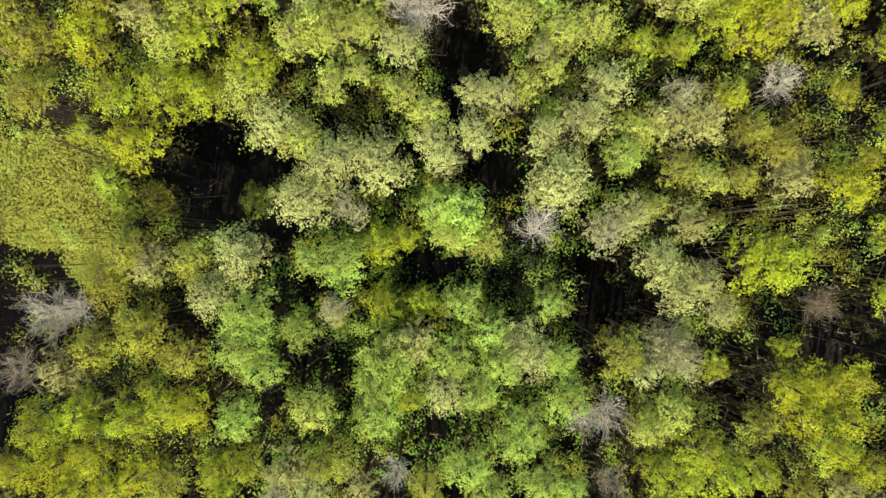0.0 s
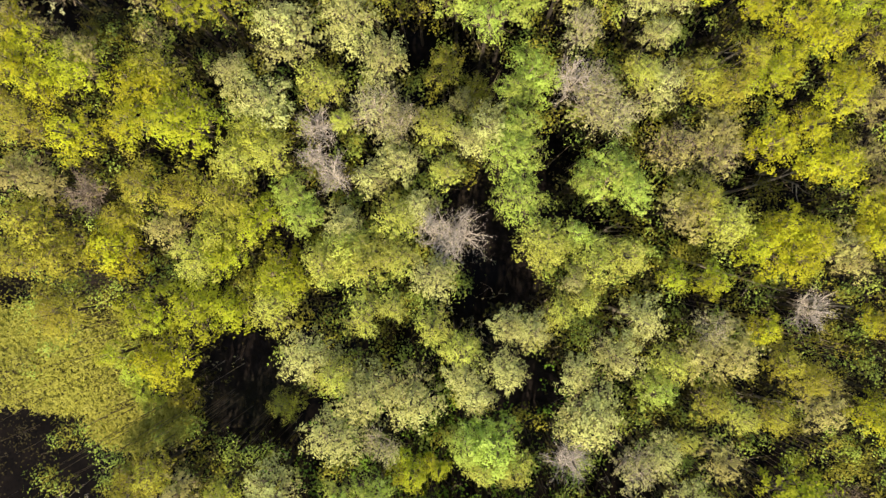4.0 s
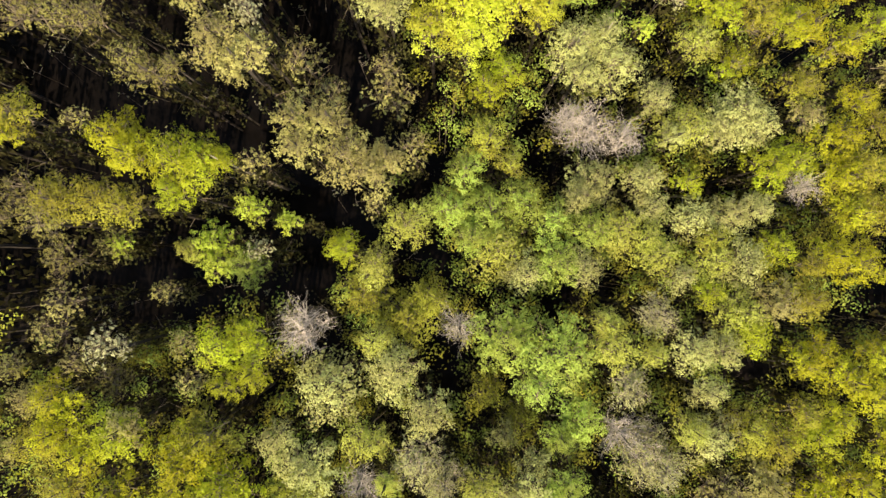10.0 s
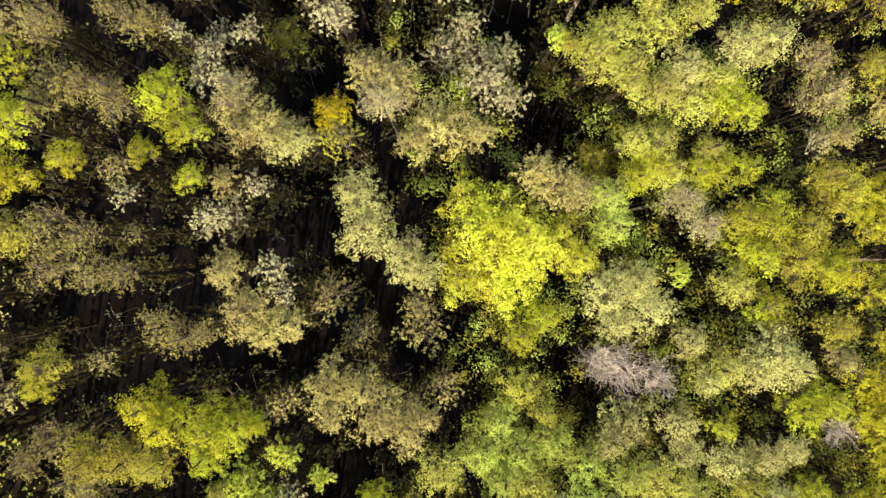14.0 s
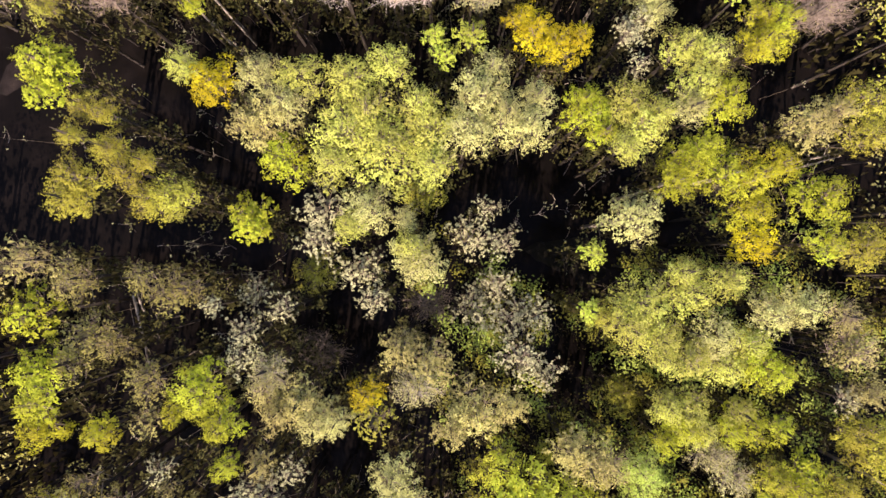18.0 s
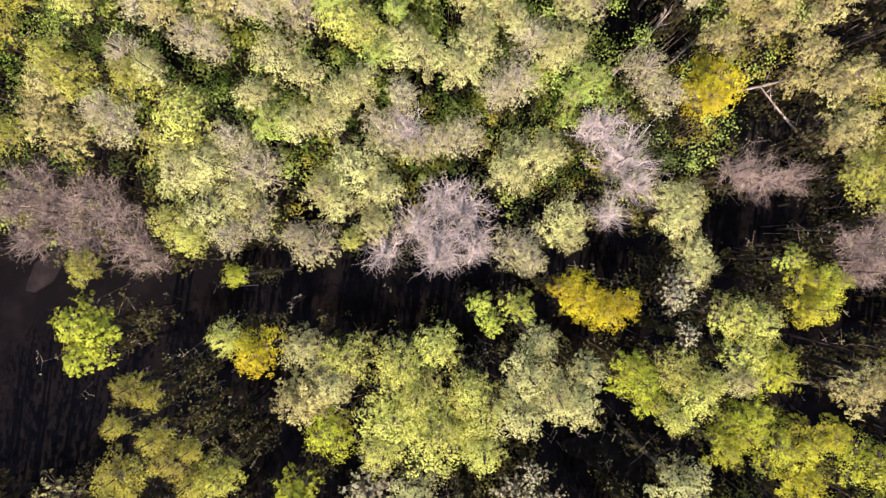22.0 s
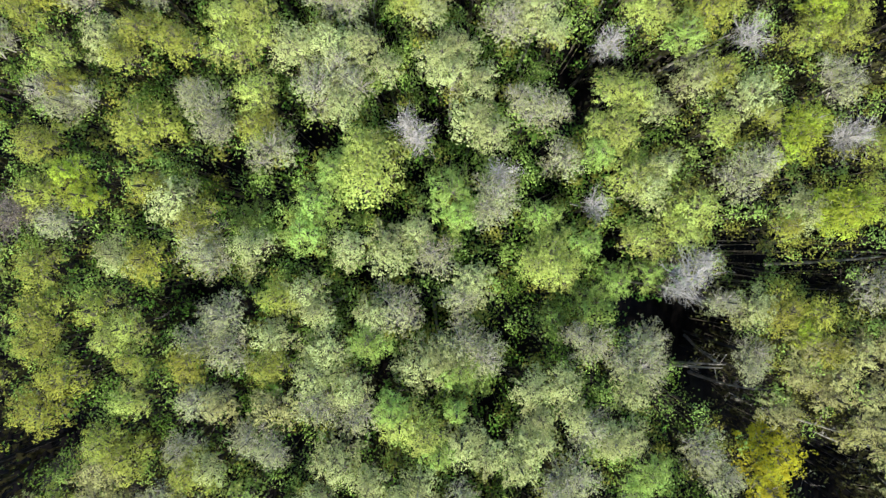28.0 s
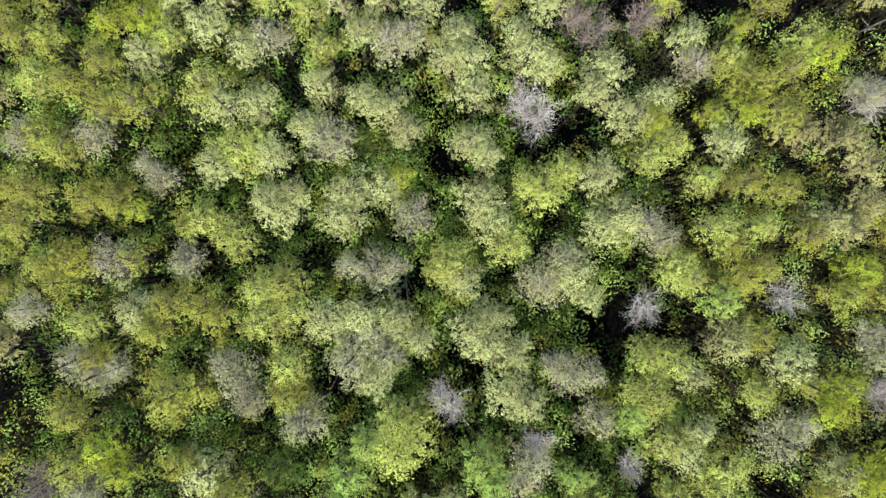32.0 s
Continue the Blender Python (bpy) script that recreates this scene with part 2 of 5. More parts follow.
def bare_bough(seed, leaves, size, leaf, wood):
    """Bent leafless branches that fork twice and cross each other."""
    rng = random.Random(seed)
    s = Shape()
    root = Vector((-0.75, 0, -1.5))
    s.rod([root, Vector((-0.4, 0, -0.9)), Vector((-0.15, 0, -0.4))], [0.036, 0.028, 0.02])

    def grow(start, way, length, thick, level):
        p, d = start.copy(), way.normalized()
        steps = 3 - level
        for k in range(steps):
            d = (d + Vector((rng.gauss(0, .3), rng.gauss(0, .3), rng.gauss(0.06, .2)))).normalized()
            q = p + d * length / steps
            if k == steps - 1:
                s.twig(p, q, thick)
            else:
                s.rod([p, q], [thick, thick * 0.75], 1, 3)
            thick *= 0.75
            if level < 2:
                for j in range(1 + (rng.random() < 0.35) if level else 2):
                    side = (d + Vector((rng.gauss(0, .75), rng.gauss(0, .75), rng.gauss(0.1, .5)))).normalized()
                    grow(p.lerp(q, rng.random()), side, length * rng.uniform(0.4, 0.7), thick * 0.8, level + 1)
            if level and rng.random() < leaves:
                s.leaf(q, size, size, rng, 0)
            p = q

    for k in range(9):
        a = k * 2.4 + rng.gauss(0, .3)
        grow(Vector((-0.35, 0, -0.8)).lerp(Vector((-0.15, 0, -0.4)), rng.random()),
             Vector((0.85 * math.cos(a), 0.85 * math.sin(a), rng.uniform(0.45, 1.1))), rng.uniform(0.95, 1.4), 0.024, 0)
    return s.mesh("bough", [leaf, wood])


STYLE = {  # leaves, size, shoots, spread, length of a shoot, twigs
    "dense": (480, 0.088, 24, 0.10, 0.18, 8),
    "fine": (450, 0.083, 28, 0.095, 0.17, 14),
    "thin": (270, 0.080, 34, 0.085, 0.16, 60),
    "feather": (340, 0.094, 26, 0.075, 0.15, 20),
    "loose": (230, 0.125, 17, 0.08, 0.14, 14),
    "dry": (130, 0.098, 22, 0.07, 0.14, 24),
    "flecks": (96, 0.115, 17, 0.055, 0.10, 10),
}
KIND = {  # style, leaf, twig
    "yellow": ("dense", "yellow", TWIG), "green": ("dense", "green", TWIG), "sage": ("fine", "sage", TWIG),
    "olive": ("fine", "olive", TWIG), "tan": ("feather", "tan", TWIG), "gold": ("dense", "gold", TWIG),
    "lemon": ("dense", "lemon", TWIG), "pale": ("flecks", "pale", TWIG), "lime": ("loose", "lime", TWIG),
    "fresh": ("fine", "chartreuse", TWIG), "half": ("thin", "grey", PALE), "rust": ("thin", "tan", BROWN), "sparse": ("flecks", "olive", TWIG), "bare": ("bare", "tan", BARE),
    "brown": ("bare", "tan", BROWN), "scrub": ("flecks", "tan", TWIG), "leafy": ("loose", "yellow", TWIG), "dry": ("dry", "dry", TWIG), "amber": ("dense", "amber", TWIG), "ochre": ("fine", "ochre", TWIG),
}
WORDS = {  # name, label, category
    "yellow": ("birch", "birch with a dense lumpy yellow-green crown", "tree"),
    "green": ("alder", "broadleaf tree with a full mid-green crown", "tree"),
    "sage": ("willow", "willow with a soft pale sage-green crown", "tree"),
    "olive": ("sallow", "tree with a fine-leaved olive-green crown", "tree"),
    "tan": ("oak", "tree with a dry tan and brownish-green crown", "tree"),
    "gold": ("maple", "autumn tree with golden-yellow leaves in clumps", "tree"),
    "lemon": ("large_poplar", "large spreading tree with a bright lemon-yellow crown", "tree"),
    "pale": ("whitebeam", "tree with sparse pale grey-green leaves on dark twigs", "tree"),
    "lime": ("hazel", "small tree with loose bright lime-green leaves", "small tree"),
    "fresh": ("young_birch", "young birch with a fine chartreuse-green crown", "tree"),
    "leafy": ("rowan", "tree with large loose yellow-green leaves and dark gaps", "tree"),
    "dry": ("thin_tree", "low tree with thin dry brownish leaves", "tree"),
    "amber": ("birch", "birch with a dense yellow crown, warm edge cast painted in as amber", "tree"),
    "ochre": ("sallow", "tree with a fine-leaved olive crown, warm edge cast painted in as ochre", "tree"),
    "half": ("half_bare_tree", "half-bare tree with grey twigs and few pale leaves", "tree"),
    "rust": ("thin_brown_tree", "nearly bare tree with brownish twigs and dry leaves", "tree"),
    "sparse": ("understorey_tree", "low shaded tree with a thin broken olive crown", "tree"),
    "scrub": ("thin_oak", "thin low tree with scattered brown-olive leaves", "tree"),
    "brown": ("bare_brown_tree", "leafless tree with dense reddish-brown twigs", "bare tree"),
    "bare": ("bare_tree", "leafless tree with a mesh of pale grey twigs", "bare tree"),
}
BOUGHS = {}
for number, (key, (style, leaf_name, wood)) in enumerate(KIND.items()):
    if style == "bare":
        BOUGHS[key] = [bare_bough(100 * number + k, 0.07, 0.07, LEAF[leaf_name], wood) for k in range(6)]
    else:
        BOUGHS[key] = [bough(100 * number + k, *STYLE[style], LEAF[leaf_name], wood) for k in range(6)]


def trunk_mesh(seed, bark):
    """A trunk one metre high and one metre thick at the foot, to be scaled; it bends a little and tapers."""
    rng = random.Random(seed)
    s = Shape()
    pts, rad = [], []
    for k in range(7):
        pts.append(Vector((rng.gauss(0, 0.35) * (k > 0), rng.gauss(0, 0.35) * (k > 0), k / 6)))
        rad.append((0.62, 0.5, 0.46, 0.4, 0.33, 0.24, 0.12)[k])
    s.rod(pts, rad, 0, 7)
    return s.mesh("trunk", [bark])


TRUNKS = {"bark": [trunk_mesh(k, BARK) for k in range(4)], "birch": [trunk_mesh(10 + k, BIRCH) for k in range(4)]}
rng_tree = random.Random(7)
PLANTED = []


def tree(kind, x, y, r, top):
    """A tree with its foot at (x, y), a crown of radius r that reaches up to top."""
    rng = rng_tree
    name, label, category = WORDS[kind]
    PLANTED.append((x, y, r, top))
    ob = new(name)
    ob.empty_display_size = 0.3
    ob.matrix_basis = pose(x, y, 0, 0, 0, rng.uniform(0, 360))
    tagged(ob, label, category, "trees of the wood")
    thick = 0.04 + 0.007 * top + 0.035 * r
    birch = kind in ("bare", "sage", "half", "yellow") and rng.random() < 0.1
    mesh = rng.choice(TRUNKS["birch" if birch else "bark"])
    part("trunk", mesh, ob, Matrix.Translation((0, 0, -0.9)) @ Matrix.Diagonal((thick, thick, top - 0.55 * r + 0.9, 1)), "pale birch trunk" if birch else "grey-brown trunk")
    size = min(1.3, max(0.55, 0.6 * r))
    deep = min(1.6 * r, 2.8)
    ring = 3 if r < 1.0 else 4 if r < 1.75 else max(5, round(1.9 * (r / size) ** 2))
    squash = rng.uniform(0.85, 1.0)
    lean = rng.uniform(0, math.tau)
    for k in range(ring + 1):
        a = k * (math.tau / ring if ring < 6 else 2.39996) + lean + rng.gauss(0, 0.22)
        u = 1.0 if ring < 6 else math.sqrt(k / ring)
        rad = u * max(0.2, r - 0.8 * size) * rng.uniform(0.85, 1.15) * (k > 0)
        z = top - size * 0.5 - deep * (rad / r) ** 2 * 0.8 - rng.uniform(0, 0.35) * r * (k > 0)
        s = size * rng.uniform(0.85, 1.15)
        wide = 1 - (1 - squash) * abs(math.cos(a - lean))
        m = pose(rad * math.cos(a) * wide, rad * math.sin(a) * wide, z, rng.gauss(0, 9), 16 * rad / r + rng.gauss(0, 8), math.degrees(a))
        tagged(part("bough", rng.choice(BOUGHS[kind]), ob, m @ Matrix.Diagonal((s, s, s * rng.uniform(0.9, 1.3), 1))), kind="stuff")
    return ob


def stand(kind, *rows):
    """Several trees of one kind: x, y, crown radius, height."""
    for row in rows:
        tree(kind, *row)


# ---- the ground ----
def open_side(x, y):
    """The part of the wood with wide dark gaps and little growing under the trees."""
    return 60 < y < 76 or (28 < y <= 60 and x + 0.137 * y < -1)


def ground_height(x, y):
    """Low hummocks; the openings lie deeper, the grassy clearing a little higher."""
    h = 0.6 * noise.noise(Vector((x * 0.09, y * 0.09, 0))) + 0.14 * noise.noise(Vector((x * 0.5, y * 0.5, 3.0))) - 0.3
    if open_side(x, y):
        h -= 0.3
    meadow = math.exp(-((x + 27.0) / 9.0) ** 2 - ((y - 3.4) / 4.6) ** 2)
    pool = math.exp(-((x + 33.0) / 3.4) ** 2 - ((y + 4.6) / 4.2) ** 2)
    return h + 0.55 * meadow - 0.6 * pool


def build_ground():
    """One sheet: fine under the wood, wide beyond it."""
    xs = [-2500, -900, -300, -120] + [-70 + 1.5 * k for k in range(81)] + [110, 300, 900, 2500]
    ys = [-2500, -900, -300, -100] + [-40 + 1.5 * k for k in range(128)] + [240, 400, 1000, 2600]
    v, f = [], []
    for y in ys:
        for x in xs:
            near = -72 < x < 52 and -42 < y < 152
            v.append((x, y, ground_height(x, y) if near else 0.02))
    w = len(xs)
    for j in range(len(ys) - 1):
        for i in range(w - 1):
            f.append((j * w + i, j * w + i + 1, (j + 1) * w + i + 1, (j + 1) * w + i))
    me = bpy.data.meshes.new("ground")
    me.from_pydata(v, [], f)
    me.polygons.foreach_set("use_smooth", [True] * len(f))
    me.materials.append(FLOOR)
    return tagged(new("ground", me), "forest floor with leaf litter, gap shade painted in as near-black", "ground", "", "structure")


build_ground()


def build_shade_water():
    """Still shallow water between the hummocks, a near-black sheet that paints in gap shade."""
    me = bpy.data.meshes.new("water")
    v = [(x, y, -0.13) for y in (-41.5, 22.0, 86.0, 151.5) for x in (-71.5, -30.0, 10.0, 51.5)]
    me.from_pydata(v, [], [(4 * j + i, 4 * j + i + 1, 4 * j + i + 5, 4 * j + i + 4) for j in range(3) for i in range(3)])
    me.materials.append(SHADE_WATER)
    return tagged(new("water", me), "still water sheet between the trees, gap shade painted in as near-black", "water", "", "structure")


build_shade_water()


# ---- the trees: foot, crown radius and height in metres ----
# trees -20 to -10 m along the wood
stand("yellow", (-12.3, -11.7, 1.25, 13.5), (-10.9, -11.6, 1.19, 13.5), (-11.8, -12.9, 0.96, 13.5), (11.0, -11.9, 1.18, 13.9), (13.4, -10.8, 1.40, 14.2),
      (14.6, -12.2, 1.40, 14.1), (13.3, -13.0, 1.18, 12.2), (16.4, -12.0, 1.17, 14.0), (26.7, -12.5, 1.33, 12.6))
stand("fresh", (-21.7, -15.5, 1.27, 11.8), (-8.4, -15.7, 1.36, 8.2))
stand("green", (1.1, -11.6, 1.48, 13.8), (2.2, -13.5, 1.43, 12.2), (3.8, -10.5, 1.25, 13.6), (5.1, -12.5, 1.36, 13.7), (6.6, -12.9, 1.01, 13.6),
      (13.0, -15.4, 1.20, 9.4))
stand("sage", (-7.4, -12.9, 1.25, 13.5))
stand("olive", (-6.7, -11.5, 1.44, 13.3), (-1.2, -12.4, 1.13, 13.6), (26.8, -15.7, 1.21, 12.5))
stand("tan", (-8.5, -11.6, 1.36, 13.8), (-4.5, -12.6, 1.12, 13.7), (22.7, -14.0, 1.15, 11.1), (24.5, -15.4, 1.23, 10.8), (-25.5, -15.0, 1.33, 11.1))
stand("half", (-8.9, -12.8, 1.06, 13.8))
stand("bare", (-2.7, -12.0, 1.02, 13.4))
stand("brown", (8.8, -12.6, 1.26, 13.2))
stand("lime", (10.4, -15.7, 0.93, 9.5), (-18.8, -15.8, 1.36, 7.6), (6.8, -15.6, 1.12, 8.7))
stand("amber", (-23.4, -12.2, 1.40, 12.2), (-21.5, -11.8, 1.56, 12.2), (-18.9, -11.0, 1.37, 13.5), (-21.2, -13.3, 1.40, 12.2), (-18.0, -12.5, 1.34, 13.5),
      (-16.5, -11.8, 1.35, 13.4), (20.1, -10.9, 1.23, 14.1), (24.0, -12.9, 1.41, 11.1))
stand("ochre", (-15.0, -12.4, 1.26, 13.4), (19.9, -13.9, 1.14, 11.4), (-25.7, -12.5, 1.44, 11.0))

# trees -10 to 0 m along the wood
stand("yellow", (-3.4, -3.1, 1.38, 12.5), (-1.3, -3.0, 1.08, 12.4), (-15.0, -8.5, 1.72, 13.6), (-17.1, -9.1, 1.49, 13.4), (-22.5, -9.8, 1.60, 12.5),
      (-20.2, -8.9, 1.48, 12.3), (-1.9, -8.0, 0.89, 13.5), (16.9, -1.0, 2.33, 14.0), (14.1, -6.4, 0.95, 13.7), (18.1, -5.5, 0.79, 12.9),
      (24.5, -3.0, 1.38, 12.8))
stand("fresh", (-7.2, -8.5, 1.62, 13.8), (11.9, -9.1, 1.80, 13.2), (10.7, -9.8, 1.20, 13.4))
stand("green", (-5.6, -0.8, 1.70, 14.0), (-7.1, -0.5, 0.94, 14.0), (-10.3, -3.4, 1.55, 14.2), (-10.6, -5.1, 1.75, 14.2), (-9.8, -6.4, 1.32, 13.9),
      (-7.8, -4.4, 1.19, 13.4), (-3.0, -5.8, 1.91, 13.8), (-3.6, -7.5, 1.33, 13.7), (-11.1, -9.1, 1.48, 13.6), (-3.7, -9.0, 1.48, 13.6),
      (5.6, -3.0, 1.07, 13.5), (0.8, -3.0, 1.24, 13.6), (2.3, -4.4, 1.36, 13.7), (2.9, -6.2, 1.33, 13.6), (0.5, -5.9, 1.48, 13.7),
      (1.7, -7.7, 1.36, 13.6), (6.1, -5.9, 1.06, 13.7), (6.4, -8.1, 1.48, 13.5), (4.0, -9.5, 1.48, 13.6))
stand("sage", (-10.8, -0.4, 1.75, 14.2), (-12.3, -2.4, 1.31, 14.2), (11.5, -1.0, 1.54, 13.7), (13.6, -1.9, 1.24, 13.6), (12.3, -2.5, 1.33, 13.7),
      (14.8, -3.5, 1.06, 13.0), (3.9, -5.3, 1.66, 13.6), (4.8, -6.0, 1.18, 13.6), (-0.1, -7.7, 1.48, 13.6), (10.3, -6.9, 0.95, 13.4))
stand("olive", (-13.4, -0.5, 1.18, 14.1), (9.4, -5.7, 1.54, 13.7), (16.6, -9.7, 1.25, 13.3))
stand("tan", (-1.7, -5.1, 1.42, 13.7), (-16.1, -0.8, 1.22, 12.8), (-21.7, -6.9, 1.63, 11.9), (27.0, -9.3, 1.13, 12.1), (26.7, -2.3, 1.55, 11.8))
stand("half", (-5.9, -3.2, 1.03, 13.8), (11.9, -5.5, 1.80, 13.2), (12.9, -6.2, 1.26, 13.2))
stand("bare", (-23.0, -3.6, 1.94, 10.8), (-21.2, -3.3, 1.29, 11.0), (8.7, -9.2, 1.57, 13.0), (7.4, -9.3, 1.20, 13.3))
stand("brown", (-24.3, -6.9, 1.58, 11.7), (24.0, -4.0, 1.79, 7.0))
stand("amber", (-13.4, -8.5, 1.42, 13.7), (17.8, -7.5, 1.23, 13.8), (20.0, -7.5, 1.48, 13.6), (21.5, -7.2, 1.24, 13.6), (18.7, -8.9, 1.47, 13.8),
      (21.0, -9.4, 1.37, 13.4))
stand("ochre", (-19.5, -1.7, 1.92, 11.2), (-20.0, -5.7, 1.58, 11.4), (-17.0, -4.6, 1.85, 12.3), (-14.1, -5.9, 1.55, 13.4), (26.6, -5.0, 1.54, 12.7))

# trees 0 to 10 m along the wood
stand("yellow", (-15.7, 9.1, 2.01, 12.2), (-13.7, 9.0, 1.55, 11.3), (-18.5, 8.7, 1.70, 12.2), (-19.8, 6.5, 0.93, 12.2), (-3.4, 0.2, 1.38, 12.4),
      (-1.9, 0.5, 0.77, 12.3), (24.2, 0.6, 1.19, 12.6), (25.9, 6.4, 1.35, 11.5))
stand("fresh", (-11.3, 9.2, 1.73, 11.6), (-5.9, 8.7, 1.19, 13.4), (-4.4, 9.3, 0.90, 13.4), (-7.5, 5.7, 1.24, 13.8), (-2.3, 8.3, 1.19, 13.5),
      (-0.9, 7.1, 1.33, 13.8), (5.9, 9.6, 0.92, 12.5), (4.7, 8.9, 1.24, 12.0), (10.5, 6.2, 1.26, 13.2), (14.0, 3.5, 1.07, 13.3),
      (2.0, 0.2, 1.39, 12.3), (0.4, 0.6, 1.14, 13.1), (11.3, 2.0, 0.79, 12.7))
stand("green", (-0.5, 2.1, 1.47, 13.8), (9.6, 4.9, 1.20, 13.1), (0.9, 1.8, 1.79, 13.4))
stand("sage", (-8.9, 6.6, 1.63, 13.5), (-5.9, 4.6, 1.76, 13.9), (-3.4, 4.6, 1.93, 14.0), (-0.6, 5.6, 1.18, 13.6), (-7.5, 2.5, 1.69, 14.1),
      (3.0, 8.0, 1.25, 13.4), (1.8, 8.3, 1.08, 13.3), (8.8, 8.6, 1.50, 13.1), (7.4, 6.8, 1.48, 13.6), (5.3, 5.9, 1.18, 13.7),
      (6.2, 3.5, 2.30, 13.8), (1.5, 5.9, 1.25, 13.5), (0.0, 4.6, 1.18, 13.6), (9.9, 1.5, 1.20, 13.5))
stand("olive", (-11.2, 3.1, 1.19, 9.0), (12.7, 4.1, 1.27, 13.0))
stand("tan", (13.9, 6.7, 1.80, 13.1), (11.7, 6.5, 1.38, 13.2), (19.1, 3.7, 1.58, 12.6), (13.0, 1.1, 1.36, 13.6))
stand("half", (-5.0, 2.0, 1.24, 13.8), (12.7, 8.0, 1.26, 13.1), (8.6, 0.8, 1.66, 13.6))
stand("bare", (18.7, 9.0, 1.30, 12.1), (5.1, 1.1, 1.49, 13.3))
stand("lime", (-22.0, 4.6, 1.33, 6.0), (-21.2, 3.1, 1.33, 6.0))
stand("amber", (-17.3, 6.2, 1.86, 12.2), (22.2, 8.4, 1.00, 11.8), (15.6, 8.0, 1.09, 12.7), (21.9, 3.1, 1.56, 13.1), (22.4, 4.4, 0.96, 13.1))
stand("ochre", (-23.2, 8.7, 1.86, 12.2), (-18.2, 3.1, 1.44, 7.0), (-17.7, 0.0, 1.39, 12.2), (16.8, 6.2, 1.40, 12.6), (18.3, 5.3, 1.40, 12.7),
      (15.9, 3.5, 1.08, 13.2), (26.8, 1.9, 1.12, 11.7))

# trees 10 to 20 m along the wood
stand("yellow", (-14.0, 12.1, 1.41, 11.9), (-10.8, 10.8, 1.86, 12.1), (10.6, 10.8, 0.97, 12.9), (12.6, 10.7, 1.08, 13.0), (-15.4, 19.0, 1.97, 14.7),
      (-11.9, 14.0, 1.51, 12.4), (15.5, 12.8, 1.41, 12.0), (25.0, 11.0, 1.21, 11.9))
stand("fresh", (-15.4, 11.8, 1.70, 12.2), (-5.9, 11.6, 1.95, 13.2), (-8.1, 11.5, 1.36, 12.9), (-4.1, 11.9, 1.14, 13.2), (3.7, 12.6, 1.81, 13.1),
      (6.4, 11.4, 1.50, 13.1), (8.0, 11.9, 1.51, 13.0), (-12.7, 17.1, 1.47, 13.4), (-10.9, 17.4, 1.18, 13.4), (-7.2, 19.2, 0.60, 12.6),
      (-7.1, 12.3, 1.65, 12.7), (-4.1, 14.1, 1.50, 12.9), (-2.1, 18.9, 1.25, 13.0), (-1.5, 16.5, 1.07, 13.1), (13.6, 13.8, 1.75, 12.6))
stand("green", (-9.9, 15.3, 1.38, 12.7), (-9.3, 14.0, 1.08, 12.7), (2.1, 17.5, 1.78, 13.1), (2.4, 18.9, 1.20, 12.8), (7.3, 16.5, 1.87, 12.6),
      (8.6, 15.6, 1.21, 12.5), (6.1, 16.1, 1.09, 12.6), (2.4, 15.1, 1.64, 13.0), (5.4, 13.2, 0.96, 12.9))
stand("sage", (-2.3, 10.8, 1.35, 13.3), (5.3, 10.7, 0.91, 12.7), (-4.2, 17.1, 1.51, 12.6), (-5.7, 16.2, 1.08, 12.6), (-7.2, 13.7, 1.28, 12.4),
      (-3.2, 14.7, 1.08, 12.9), (0.7, 18.9, 1.81, 12.5), (-0.6, 18.3, 0.96, 12.7))
stand("olive", (-11.8, 18.3, 1.76, 13.5), (-13.5, 15.2, 1.80, 12.7), (-14.0, 13.2, 1.77, 12.1), (12.4, 15.4, 1.20, 12.7))
stand("tan", (20.7, 11.8, 1.29, 12.2), (-24.9, 16.4, 1.56, 12.7), (-17.4, 13.4, 1.57, 11.3), (-23.4, 15.8, 1.20, 12.7), (13.5, 18.9, 1.41, 12.2),
      (11.8, 14.5, 1.80, 12.8), (20.3, 12.5, 1.53, 12.2), (22.6, 17.8, 1.22, 10.8), (24.6, 15.9, 1.45, 9.6))
stand("half", (-4.1, 19.2, 1.38, 12.7), (7.7, 19.8, 1.51, 12.5))
stand("bare", (-8.7, 19.0, 1.39, 12.6), (-7.8, 16.4, 1.39, 12.6), (-8.7, 17.3, 1.09, 12.6), (-1.2, 13.0, 1.78, 13.1), (-2.4, 13.6, 1.19, 13.1))
stand("brown", (-21.6, 15.4, 1.53, 12.2))
stand("rust", (11.4, 18.0, 1.83, 12.2), (13.5, 17.4, 1.59, 12.2))
stand("amber", (-20.4, 12.4, 1.92, 11.1), (17.5, 12.0, 2.03, 12.4), (21.9, 12.9, 1.38, 12.3), (-17.9, 18.7, 1.41, 14.8), (-21.3, 18.3, 1.63, 13.9),
      (16.4, 18.3, 1.69, 12.1), (18.2, 19.0, 1.39, 12.6), (19.7, 17.1, 1.75, 12.5), (17.2, 13.7, 1.41, 12.2), (18.7, 13.0, 1.22, 12.3),
      (22.0, 13.4, 1.34, 12.4), (22.3, 14.9, 1.51, 12.5))
stand("ochre", (-23.3, 12.0, 1.90, 11.6), (-24.0, 18.9, 1.52, 13.6), (-16.2, 15.4, 1.54, 11.9), (-18.2, 15.8, 1.38, 13.0), (-20.0, 14.1, 1.36, 11.1),
      (-24.8, 13.9, 1.82, 12.3), (-25.4, 11.8, 1.54, 11.9), (-29.0, 16.6, 1.21, 12.2), (-28.0, 10.8, 1.11, 11.0))

